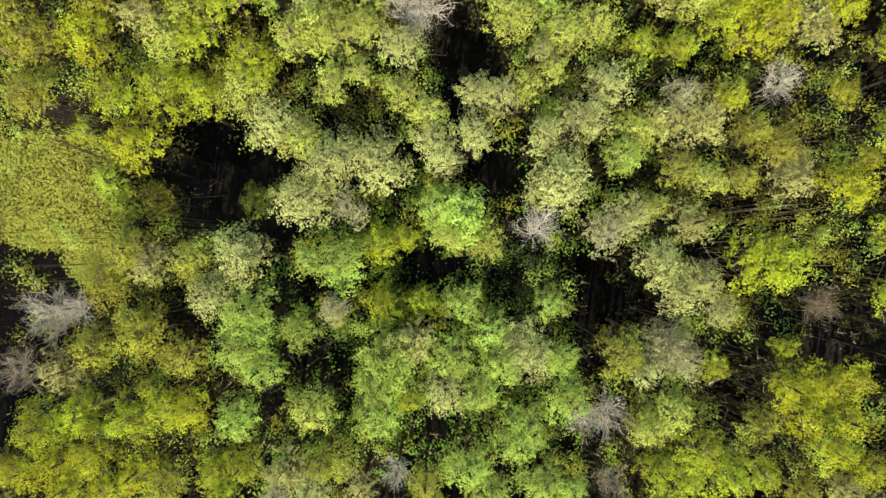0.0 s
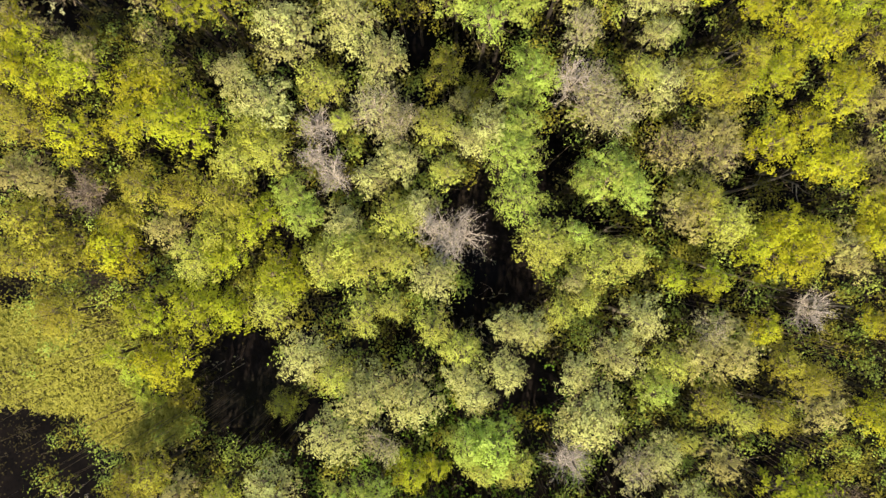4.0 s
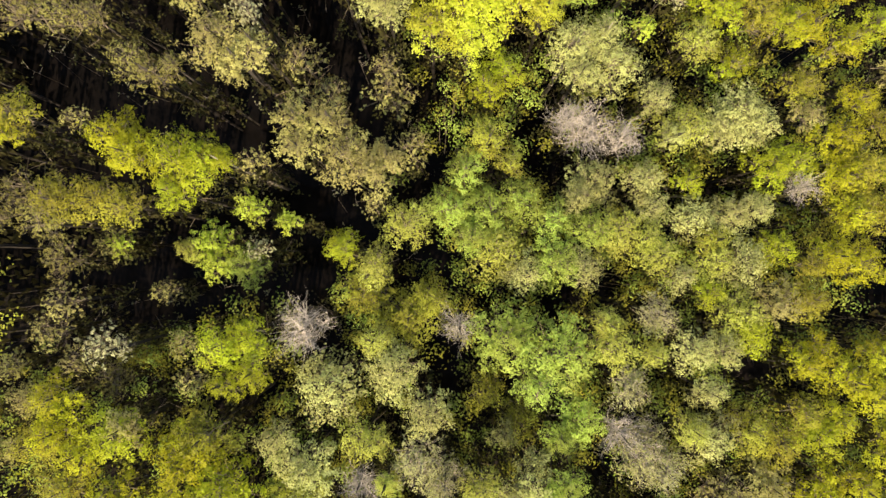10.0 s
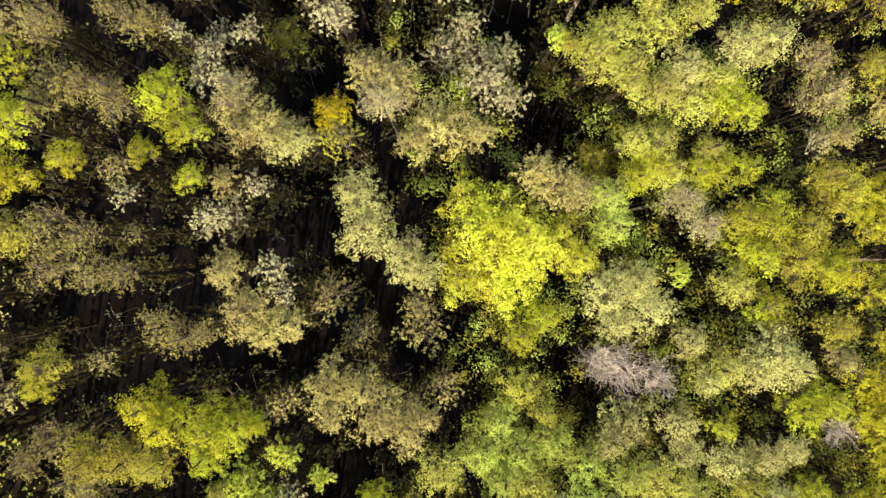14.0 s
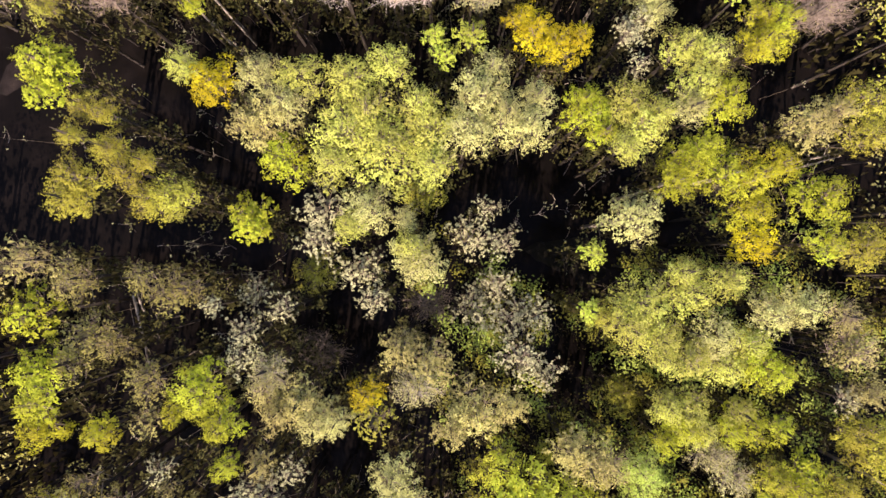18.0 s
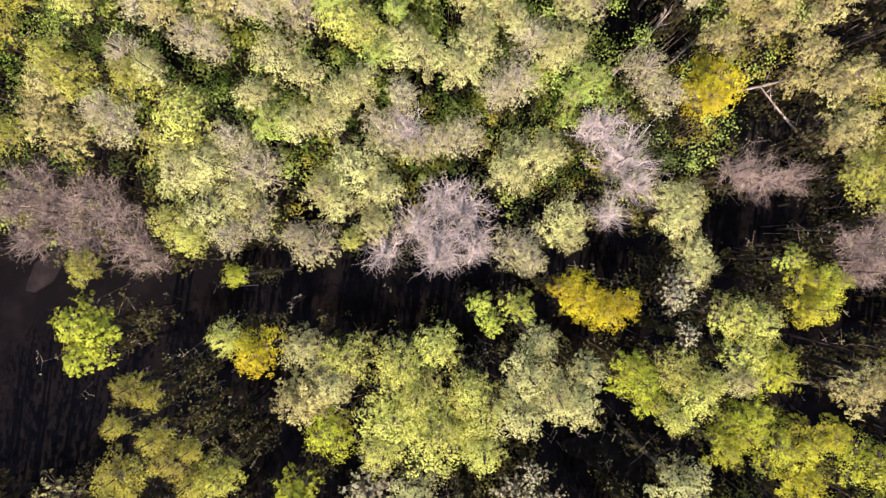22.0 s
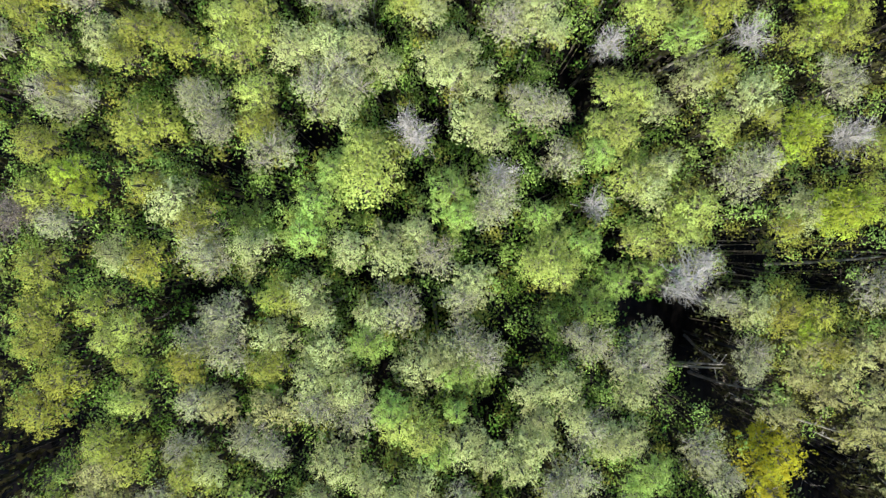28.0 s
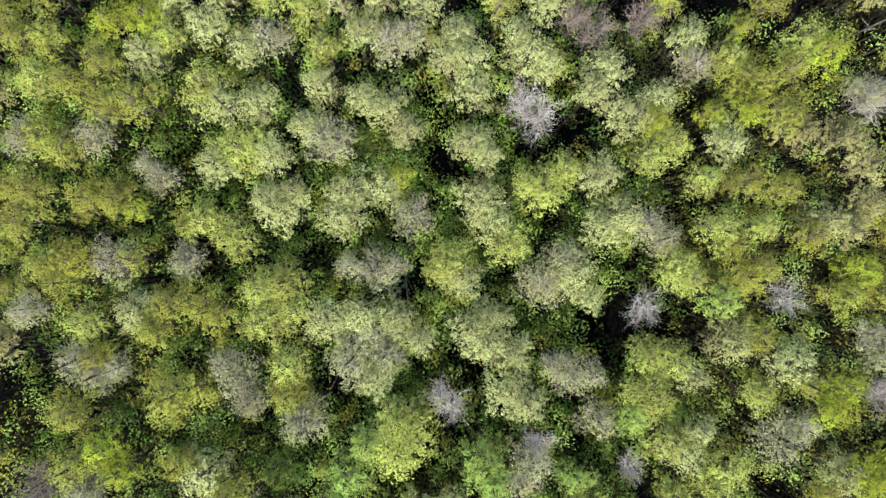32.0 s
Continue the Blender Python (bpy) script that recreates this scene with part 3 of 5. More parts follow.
# trees 20 to 30 m along the wood
stand("yellow", (-15.5, 26.7, 1.48, 14.5), (-14.1, 27.0, 1.31, 14.4), (-15.3, 24.7, 1.03, 14.2), (-13.9, 25.3, 1.03, 14.2), (-21.1, 21.8, 1.72, 14.1),
      (10.1, 29.3, 0.97, 12.4), (12.5, 27.1, 1.37, 12.4), (20.2, 25.3, 1.20, 12.7), (16.0, 21.9, 1.50, 12.8), (23.1, 26.3, 1.53, 11.8))
stand("fresh", (-7.9, 26.7, 1.09, 12.5), (-8.4, 21.3, 1.50, 12.8), (4.6, 26.6, 1.52, 13.6), (4.3, 27.8, 1.00, 13.5), (6.9, 26.1, 0.78, 12.9),
      (11.9, 28.3, 1.52, 12.5), (9.1, 22.0, 1.09, 12.6))
stand("green", (-0.9, 26.9, 2.07, 13.3), (1.9, 26.2, 2.01, 14.1), (0.6, 24.5, 1.34, 13.8), (3.3, 22.2, 1.81, 11.4), (2.3, 21.3, 1.11, 11.8))
stand("sage", (-10.4, 24.2, 2.18, 13.3), (-6.9, 25.0, 1.81, 12.6), (-12.9, 21.6, 1.17, 13.6), (-11.4, 20.1, 1.75, 13.7), (-5.1, 22.8, 1.65, 12.7),
      (9.3, 26.2, 1.38, 12.7), (10.9, 26.2, 1.21, 12.5), (10.0, 24.1, 1.09, 12.6), (-0.7, 20.9, 0.98, 10.0), (10.3, 21.4, 1.67, 12.5))
stand("olive", (-8.7, 29.0, 1.84, 11.0), (-6.2, 27.7, 1.82, 11.3), (-4.8, 28.7, 1.43, 11.0), (-16.6, 21.8, 1.45, 13.9), (-1.7, 23.3, 1.41, 9.0),
      (0.2, 21.8, 1.34, 9.0), (12.5, 22.0, 1.52, 12.3))
stand("tan", (-20.5, 22.4, 1.15, 14.1), (13.9, 28.9, 1.51, 12.6), (23.4, 21.1, 1.51, 9.9), (-27.6, 23.0, 1.26, 10.9), (-29.1, 20.2, 1.29, 11.2))
stand("half", (-5.4, 20.1, 1.81, 12.7), (7.2, 28.2, 1.38, 12.8), (5.7, 24.3, 1.38, 12.9), (6.7, 20.7, 2.05, 12.6))
stand("bare", (-11.6, 27.3, 1.78, 13.2), (-3.3, 27.4, 1.29, 12.1), (5.5, 21.6, 1.52, 12.4))
stand("pale", (-22.5, 26.3, 1.26, 12.8), (-21.1, 26.3, 0.78, 12.9))
stand("scrub", (-25.5, 28.5, 1.30, 11.5), (-25.4, 24.9, 1.47, 10.0), (-20.8, 29.0, 1.01, 9.0), (-27.9, 26.5, 1.54, 9.0), (-18.5, 26.3, 1.04, 11.5),
      (-18.2, 24.2, 1.19, 11.5), (-30.1, 24.4, 1.14, 8.7))
stand("dry", (-23.2, 24.0, 1.30, 10.0))
stand("amber", (-24.3, 23.8, 1.44, 14.1), (-24.1, 22.0, 1.59, 14.0), (-22.9, 20.9, 1.44, 14.0), (-17.5, 20.7, 1.85, 14.4), (15.7, 26.2, 1.39, 12.7),
      (15.1, 25.5, 0.90, 12.7), (17.5, 24.7, 1.50, 12.7), (19.3, 24.0, 1.74, 12.8), (19.0, 26.2, 1.21, 12.7), (16.9, 22.6, 1.20, 12.7),
      (19.9, 20.8, 1.51, 12.7), (20.5, 21.7, 1.08, 12.7))
stand("ochre", (-22.6, 25.3, 1.21, 9.0), (15.5, 29.1, 1.52, 12.4), (14.0, 21.3, 1.67, 12.4), (15.1, 22.9, 1.20, 12.7), (-29.9, 22.4, 1.31, 11.9),
      (-26.6, 20.7, 1.50, 12.1), (23.0, 23.7, 1.58, 12.1))

# trees 30 to 40 m along the wood
stand("yellow", (-9.6, 31.6, 1.08, 12.8), (13.9, 31.8, 1.11, 12.1), (-17.7, 36.0, 1.78, 15.0), (-18.0, 34.4, 1.14, 14.4), (-16.5, 36.2, 1.40, 14.7),
      (-15.6, 36.0, 0.75, 14.0), (14.9, 36.7, 1.37, 12.1), (13.7, 36.3, 1.53, 12.1), (9.1, 35.4, 0.98, 12.1), (21.1, 36.2, 1.23, 11.0))
stand("fresh", (-7.8, 30.7, 1.26, 12.9), (-1.0, 31.6, 2.18, 11.6), (5.2, 32.6, 1.70, 12.4), (7.3, 31.4, 1.27, 12.5), (10.4, 31.1, 1.40, 12.4),
      (-18.3, 31.5, 0.81, 11.4), (-6.1, 33.0, 1.65, 12.7), (8.8, 38.5, 1.64, 12.2), (6.9, 32.4, 0.97, 12.3))
stand("green", (2.1, 31.0, 1.39, 12.5), (-15.1, 30.6, 1.24, 11.6), (-3.1, 36.0, 1.27, 12.5), (-4.0, 33.8, 1.38, 11.9), (-1.8, 33.8, 2.01, 11.6),
      (0.1, 34.4, 1.40, 11.6), (-2.7, 32.3, 1.23, 11.8), (1.8, 33.2, 1.29, 12.0), (3.9, 32.7, 1.27, 12.4))
stand("sage", (0.2, 30.4, 1.23, 12.0), (3.3, 30.7, 1.21, 12.5), (8.6, 30.2, 0.98, 12.3), (12.2, 30.8, 1.68, 12.3), (8.2, 37.8, 0.97, 12.2),
      (11.8, 39.1, 1.82, 12.3), (11.0, 38.4, 1.38, 12.1), (13.0, 38.5, 1.22, 12.2), (4.0, 35.4, 1.70, 11.7), (3.1, 34.5, 1.10, 12.0),
      (6.7, 35.4, 1.28, 12.1), (7.0, 33.9, 1.10, 12.1), (9.5, 33.3, 1.53, 12.0), (11.4, 33.6, 1.38, 11.9), (13.0, 33.9, 1.11, 11.7))
stand("olive", (-1.9, 37.6, 1.35, 12.6), (-0.7, 36.3, 0.96, 12.5), (10.2, 32.2, 0.97, 12.4))
stand("tan", (-11.7, 38.2, 1.40, 14.8), (-11.7, 36.8, 1.27, 14.7), (-9.5, 36.5, 1.66, 14.2), (-8.1, 35.8, 1.67, 13.8), (-10.0, 38.1, 1.12, 14.8),
      (-7.2, 36.4, 1.05, 13.6), (15.4, 39.1, 1.09, 12.4))
stand("bare", (3.7, 38.5, 1.84, 11.9), (5.6, 37.8, 1.42, 11.8), (2.5, 38.8, 1.23, 11.8), (15.4, 35.1, 1.11, 11.9))
stand("pale", (-14.4, 31.5, 0.99, 11.7))
stand("lime", (-17.2, 31.9, 1.45, 11.3), (-24.0, 31.8, 0.90, 8.0), (-14.7, 33.8, 1.10, 12.0), (-12.4, 33.0, 0.66, 12.8), (-16.8, 30.8, 1.25, 11.3))
stand("scrub", (-24.5, 31.8, 1.24, 8.0), (-24.8, 38.7, 0.91, 11.5), (-14.8, 36.4, 1.16, 11.5), (-8.1, 34.1, 0.93, 11.5), (-6.1, 37.3, 1.34, 11.5),
      (-29.8, 37.1, 1.49, 12.8), (-31.4, 39.4, 1.53, 12.6))
stand("dry", (-26.5, 30.9, 1.47, 10.0), (-27.4, 34.3, 1.67, 12.2), (-28.6, 33.4, 1.28, 12.2), (-25.0, 32.8, 1.34, 13.7))
stand("amber", (18.2, 31.1, 1.52, 12.5), (16.7, 31.4, 1.22, 12.4), (20.9, 30.4, 0.99, 11.8), (-20.6, 37.1, 1.51, 15.3), (-19.8, 36.2, 1.21, 15.3),
      (-27.3, 37.6, 0.94, 13.3), (17.5, 37.9, 1.51, 12.4), (17.8, 35.8, 1.53, 11.9), (18.1, 33.6, 1.29, 11.9), (18.2, 39.9, 1.23, 12.5))
stand("ochre", (15.6, 30.9, 0.98, 12.2), (-27.1, 38.6, 1.48, 13.4), (-24.4, 34.0, 1.45, 13.7), (-22.3, 34.1, 1.45, 13.8), (-20.9, 33.7, 1.16, 13.7),
      (18.5, 34.0, 1.86, 11.9), (20.3, 34.0, 1.51, 11.9), (18.7, 36.2, 1.94, 11.9), (20.4, 38.8, 1.23, 11.7))

# trees 40 to 50 m along the wood
stand("yellow", (-18.3, 48.4, 0.88, 15.4), (-1.0, 41.4, 1.40, 12.2), (-2.0, 40.3, 1.07, 13.0), (4.8, 49.5, 1.37, 12.9), (4.0, 48.7, 0.96, 12.8),
      (8.6, 49.4, 1.39, 12.4), (7.8, 49.1, 0.97, 12.3), (11.0, 46.5, 1.78, 13.1), (10.6, 44.8, 1.50, 12.7), (14.2, 43.9, 1.35, 12.7),
      (11.7, 41.9, 1.29, 11.9), (10.3, 49.3, 0.97, 12.4), (19.8, 44.3, 1.49, 11.9))
stand("fresh", (9.5, 43.0, 1.27, 12.5), (6.0, 49.3, 1.21, 12.5))
stand("green", (2.9, 46.3, 1.51, 12.4), (2.2, 47.7, 1.15, 14.1))
stand("sage", (-10.3, 47.6, 1.38, 15.3), (-9.9, 45.9, 1.52, 15.2), (-8.0, 44.6, 1.50, 15.1), (-7.2, 43.8, 1.14, 14.4), (2.8, 42.7, 1.80, 12.7),
      (5.1, 41.8, 1.67, 12.2), (4.4, 43.3, 1.21, 12.5), (3.1, 41.1, 1.20, 12.7), (7.3, 40.0, 1.10, 12.1))
stand("tan", (-16.9, 48.3, 0.94, 15.1), (-16.5, 43.9, 1.13, 16.1), (-15.5, 41.9, 1.73, 15.9), (-14.5, 40.9, 1.42, 15.4), (-13.5, 41.5, 1.09, 15.7),
      (-0.5, 48.1, 1.69, 14.6), (-1.4, 48.9, 1.26, 14.7), (21.0, 41.8, 1.36, 11.6))
stand("half", (7.0, 47.7, 1.41, 12.0), (8.3, 46.2, 1.42, 11.8))
stand("lemon", (-3.1, 45.4, 3.39, 15.0), (-0.4, 45.1, 1.81, 13.6), (1.1, 44.4, 1.19, 13.0), (-4.8, 47.5, 1.51, 13.6), (-5.0, 43.4, 1.63, 13.6),
      (-2.9, 42.7, 1.47, 13.4))
stand("pale", (-22.2, 47.6, 0.92, 14.1), (-17.0, 46.6, 1.29, 14.8), (-18.0, 46.3, 1.02, 14.6), (-15.3, 47.9, 0.89, 15.1), (-14.2, 44.0, 1.09, 15.7),
      (-13.6, 42.8, 0.86, 15.9))
stand("lime", (6.6, 43.7, 0.67, 12.2))
stand("rust", (0.8, 48.0, 1.28, 14.2))
stand("scrub", (-24.2, 49.3, 1.20, 11.5), (-23.0, 45.8, 0.74, 11.5), (-12.3, 42.3, 1.67, 11.5), (-7.3, 40.5, 1.65, 11.5), (-7.4, 41.7, 1.09, 11.5),
      (-10.8, 40.2, 1.26, 11.5), (-32.6, 42.1, 1.52, 12.5))
stand("dry", (-26.6, 45.9, 1.73, 14.0), (-24.5, 45.6, 1.21, 14.0), (-26.3, 43.8, 1.59, 13.9), (-24.0, 43.6, 1.29, 14.0), (-22.5, 43.5, 1.09, 14.0),
      (-20.2, 41.0, 1.27, 14.6), (-19.1, 40.4, 1.27, 14.5), (-17.9, 40.7, 0.73, 14.6))
stand("amber", (17.6, 48.0, 1.52, 12.2), (17.5, 46.5, 1.23, 11.9), (15.4, 43.9, 1.38, 12.7), (17.3, 42.8, 1.38, 12.6), (-30.3, 49.0, 1.55, 11.7),
      (-25.4, 49.5, 1.15, 14.2))
stand("ochre", (12.7, 44.5, 1.65, 12.7), (13.3, 46.0, 1.35, 12.7), (10.1, 46.6, 1.20, 12.6), (15.7, 48.0, 1.83, 12.2), (14.9, 48.9, 1.38, 12.1),
      (15.3, 40.7, 1.23, 12.0), (-28.0, 45.7, 1.28, 14.1))

# trees 50 to 60 m along the wood
stand("yellow", (-19.4, 52.0, 1.47, 16.3), (-18.4, 50.6, 1.23, 16.2), (-19.7, 52.8, 0.85, 15.7), (12.6, 59.3, 1.07, 13.1), (9.0, 52.8, 1.49, 13.0),
      (9.9, 52.4, 1.13, 13.1))
stand("fresh", (-9.3, 59.0, 1.03, 15.8), (2.5, 56.1, 1.74, 13.8), (1.9, 54.9, 1.45, 13.9), (3.4, 54.3, 1.31, 13.8), (5.2, 56.7, 1.61, 13.5),
      (4.6, 57.8, 0.94, 13.6), (7.1, 57.3, 1.18, 13.4), (4.9, 53.2, 1.47, 13.5), (7.3, 52.7, 1.61, 12.9), (8.3, 54.0, 1.19, 13.2),
      (3.4, 53.4, 0.93, 13.7), (5.2, 50.4, 1.49, 13.0), (3.9, 50.7, 1.07, 13.2), (8.0, 50.3, 0.90, 12.7))
stand("sage", (-9.0, 58.4, 1.53, 15.7), (-14.2, 50.4, 1.30, 14.6), (-13.1, 50.4, 0.91, 14.5), (6.5, 54.3, 1.47, 13.4), (9.5, 55.5, 1.48, 13.3),
      (11.2, 55.9, 1.34, 13.0))
stand("olive", (-15.4, 57.6, 1.34, 9.0), (0.3, 55.5, 0.76, 13.5), (2.8, 50.3, 1.34, 9.0))
stand("tan", (-16.1, 50.8, 1.29, 14.9), (-15.0, 51.3, 1.30, 14.7), (-9.9, 53.9, 1.29, 14.8), (-8.5, 53.2, 1.37, 15.5), (15.2, 51.1, 1.28, 12.3),
      (-6.3, 51.0, 1.59, 15.6), (-7.4, 50.2, 1.23, 15.6), (-4.5, 50.9, 1.15, 14.1), (19.7, 53.3, 1.41, 10.3))
stand("half", (-16.6, 52.9, 1.29, 14.9), (-9.0, 52.2, 1.37, 15.5))
stand("brown", (-16.0, 52.4, 2.00, 6.0), (-8.7, 55.5, 1.77, 7.0))
stand("gold", (-11.6, 51.7, 1.01, 14.9), (8.8, 59.3, 1.38, 12.8))
stand("pale", (-14.4, 59.3, 1.35, 13.5), (-12.3, 57.8, 1.53, 12.2), (-11.3, 56.4, 1.01, 14.8), (-18.1, 56.5, 1.10, 12.2), (-16.0, 55.8, 0.92, 14.2),
      (-19.7, 56.0, 0.64, 13.6), (-17.8, 54.7, 1.18, 14.7), (-18.0, 53.4, 1.01, 14.9), (-6.4, 59.6, 1.41, 12.2), (-4.6, 59.3, 1.10, 12.2),
      (-6.1, 55.6, 1.53, 12.2), (-4.3, 55.3, 1.68, 12.2), (-2.8, 55.3, 1.22, 12.2), (-4.9, 56.9, 1.22, 12.2), (-3.9, 53.3, 1.43, 14.2),
      (-2.7, 52.6, 1.21, 14.0), (14.1, 50.8, 0.98, 12.1))
stand("lime", (0.0, 58.7, 0.83, 13.2), (-0.3, 55.8, 0.65, 13.5))
stand("rust", (-16.6, 52.1, 1.40, 15.0), (14.0, 55.4, 1.28, 12.3), (14.9, 53.5, 1.70, 11.9))
stand("scrub", (-30.9, 58.3, 1.28, 11.5), (-28.8, 57.7, 1.28, 11.5), (-33.7, 58.0, 1.82, 9.2), (-33.4, 50.2, 1.15, 12.7))
stand("sparse", (-11.3, 50.5, 1.41, 14.8))
stand("leafy", (-30.6, 55.3, 1.77, 12.2), (-29.9, 52.2, 1.77, 12.2), (-28.2, 51.3, 1.29, 14.8))
stand("dry", (-28.1, 57.0, 1.38, 12.2), (-27.2, 57.4, 0.98, 12.2), (-23.3, 57.5, 1.04, 14.0), (-22.2, 56.6, 1.45, 13.8), (-21.1, 56.9, 1.06, 13.5),
      (-27.2, 54.1, 1.83, 12.2), (-25.7, 53.7, 1.22, 12.2), (-28.1, 52.8, 1.22, 12.2), (-22.5, 52.2, 1.29, 14.9), (-22.5, 52.8, 0.90, 14.9))
stand("amber", (-22.3, 50.1, 0.98, 12.2))
stand("ochre", (14.8, 59.0, 1.50, 12.9), (17.7, 55.1, 1.11, 11.5), (18.2, 58.4, 1.24, 12.3))

# trees 60 to 70 m along the wood
stand("yellow", (-16.3, 63.7, 1.48, 13.3), (0.1, 66.2, 1.38, 12.8), (-0.3, 67.0, 1.08, 12.7), (0.7, 65.2, 0.96, 12.9), (7.1, 66.9, 1.48, 13.4),
      (5.2, 63.5, 1.50, 12.9), (6.1, 64.4, 1.20, 12.9), (4.6, 62.6, 1.20, 12.9), (7.1, 62.9, 1.48, 13.4), (12.4, 61.7, 1.73, 13.1))
stand("fresh", (-21.6, 68.6, 1.07, 13.1), (-15.2, 67.8, 1.43, 14.3), (-12.5, 67.4, 1.69, 14.8), (-10.6, 68.3, 1.31, 14.4), (-12.8, 64.9, 2.08, 14.9),
      (-10.5, 64.0, 2.20, 14.8), (-8.5, 64.9, 1.70, 14.6), (-13.3, 63.2, 1.30, 14.7), (-8.3, 63.2, 1.27, 14.7), (-11.6, 66.0, 1.62, 15.0),
      (-9.1, 66.3, 1.27, 14.7), (-12.5, 60.1, 1.02, 14.7), (2.1, 66.7, 1.49, 13.1), (2.8, 65.5, 1.48, 13.2), (1.8, 64.3, 1.07, 13.1),
      (3.4, 66.1, 1.12, 13.3), (5.6, 67.6, 1.47, 13.4), (4.8, 69.6, 1.34, 13.3), (6.2, 69.2, 1.45, 13.5))
stand("sage", (-17.4, 68.1, 1.35, 13.6), (-15.9, 66.4, 1.15, 14.2), (-11.6, 60.9, 1.40, 14.9), (-9.7, 60.4, 0.73, 14.7), (-6.0, 66.7, 1.57, 14.5),
      (-6.6, 64.9, 1.56, 14.5), (-4.6, 65.8, 1.42, 14.5), (-3.4, 65.3, 1.44, 14.1), (-5.3, 68.4, 1.18, 13.5), (-3.0, 66.9, 1.06, 13.5),
      (5.1, 66.4, 1.06, 13.4), (2.3, 60.6, 1.73, 13.1))
stand("olive", (-21.9, 61.6, 1.31, 13.8), (-21.3, 61.9, 0.77, 13.3), (-9.3, 62.4, 1.51, 9.0))
stand("tan", (-17.0, 65.9, 1.74, 13.9), (-17.9, 65.3, 1.31, 13.9), (11.7, 65.6, 1.49, 13.0), (13.2, 66.3, 1.27, 12.6))
stand("gold", (-20.2, 67.9, 1.54, 13.2), (-1.7, 70.0, 1.34, 12.6))
stand("pale", (-14.1, 61.0, 1.46, 13.7), (-5.5, 61.1, 0.98, 12.2), (2.4, 68.7, 0.83, 13.1))
stand("lime", (-7.7, 69.3, 0.78, 12.4))
stand("leafy", (-29.9, 69.3, 1.65, 12.3), (-29.0, 68.6, 1.65, 12.3), (-29.7, 67.5, 1.10, 12.2), (-18.0, 60.7, 1.36, 13.3), (-17.8, 60.1, 1.06, 13.3))
stand("amber", (8.6, 62.9, 1.36, 13.3), (9.8, 63.5, 1.07, 13.2), (8.8, 61.1, 1.38, 12.9), (9.0, 70.0, 1.07, 12.7))
stand("ochre", (-26.2, 66.2, 1.04, 14.0), (-25.0, 65.9, 0.75, 14.0), (-26.4, 64.6, 0.74, 14.6), (-24.5, 64.0, 1.01, 14.9), (-26.0, 62.3, 1.52, 15.3),
      (-26.3, 61.4, 1.11, 15.2), (-23.7, 62.9, 1.27, 14.9), (-23.0, 61.5, 1.30, 14.1), (-22.8, 63.3, 0.64, 14.4), (15.1, 67.0, 1.67, 12.4),
      (15.3, 65.2, 1.29, 12.2))

# trees 70 to 80 m along the wood
stand("yellow", (-21.2, 71.9, 0.66, 12.6), (10.5, 71.5, 0.89, 12.7))
stand("fresh", (-24.1, 79.9, 2.17, 13.2), (-24.7, 74.6, 1.49, 12.6), (-23.7, 73.9, 1.07, 12.7), (-15.1, 73.8, 0.65, 12.7), (-37.1, 76.1, 1.13, 9.4))
stand("green", (-19.1, 79.9, 1.31, 13.3))
stand("sage", (2.5, 74.8, 1.28, 12.2), (3.5, 73.1, 1.25, 11.4), (-24.2, 77.5, 1.89, 13.0), (-22.6, 77.8, 1.41, 13.0), (-21.0, 76.1, 1.42, 12.9),
      (-22.8, 75.2, 1.36, 12.9), (-17.9, 79.9, 1.17, 13.3), (-15.0, 77.5, 1.88, 13.0), (-16.5, 76.3, 1.35, 13.0), (-13.6, 76.3, 1.47, 13.1),
      (-15.7, 75.7, 1.18, 13.0), (-13.9, 74.6, 1.06, 12.9), (-5.9, 78.1, 1.83, 13.0), (-6.8, 77.2, 1.18, 13.1), (-4.7, 78.4, 1.18, 13.0),
      (2.4, 75.7, 1.51, 12.2), (3.0, 76.0, 1.09, 12.2), (-3.8, 74.8, 1.48, 12.9), (-3.8, 73.9, 1.07, 12.9), (3.9, 72.2, 1.23, 11.5))
stand("olive", (-29.9, 72.4, 1.10, 11.7), (12.9, 77.5, 1.30, 11.5), (14.4, 76.4, 1.54, 11.3), (-35.2, 79.9, 1.37, 10.9), (15.7, 78.9, 1.57, 9.0))
stand("tan", (-31.3, 79.8, 1.57, 11.0), (12.1, 79.6, 1.26, 11.0), (-38.0, 78.8, 1.57, 9.4))
stand("half", (-27.7, 80.0, 1.50, 12.5), (-20.4, 77.5, 1.77, 13.0), (-21.3, 79.0, 1.33, 12.9), (-21.6, 74.0, 1.18, 12.9), (-19.9, 74.9, 1.07, 12.6),
      (-13.3, 79.6, 1.62, 13.0), (-11.5, 78.7, 1.07, 12.8), (-17.1, 73.4, 1.47, 13.0), (-18.0, 74.0, 0.94, 13.0), (-9.1, 79.3, 1.36, 12.9),
      (-10.3, 79.0, 1.07, 12.8), (-6.2, 73.3, 1.49, 12.7), (-5.6, 72.7, 1.07, 12.7))
stand("bare", (-12.1, 79.6, 1.36, 13.0), (-11.5, 74.6, 1.77, 12.9), (-13.3, 73.1, 1.36, 12.9), (-10.6, 72.8, 1.48, 12.9), (-0.5, 78.1, 1.91, 12.6),
      (-1.7, 79.6, 1.49, 12.7), (0.2, 76.6, 1.39, 12.3), (-1.3, 75.1, 1.26, 12.5), (-2.6, 79.6, 1.07, 12.8), (-9.2, 75.1, 2.01, 12.8),
      (-10.3, 76.0, 1.48, 12.9), (-10.4, 73.4, 1.60, 12.9), (-8.6, 73.3, 1.48, 12.8))
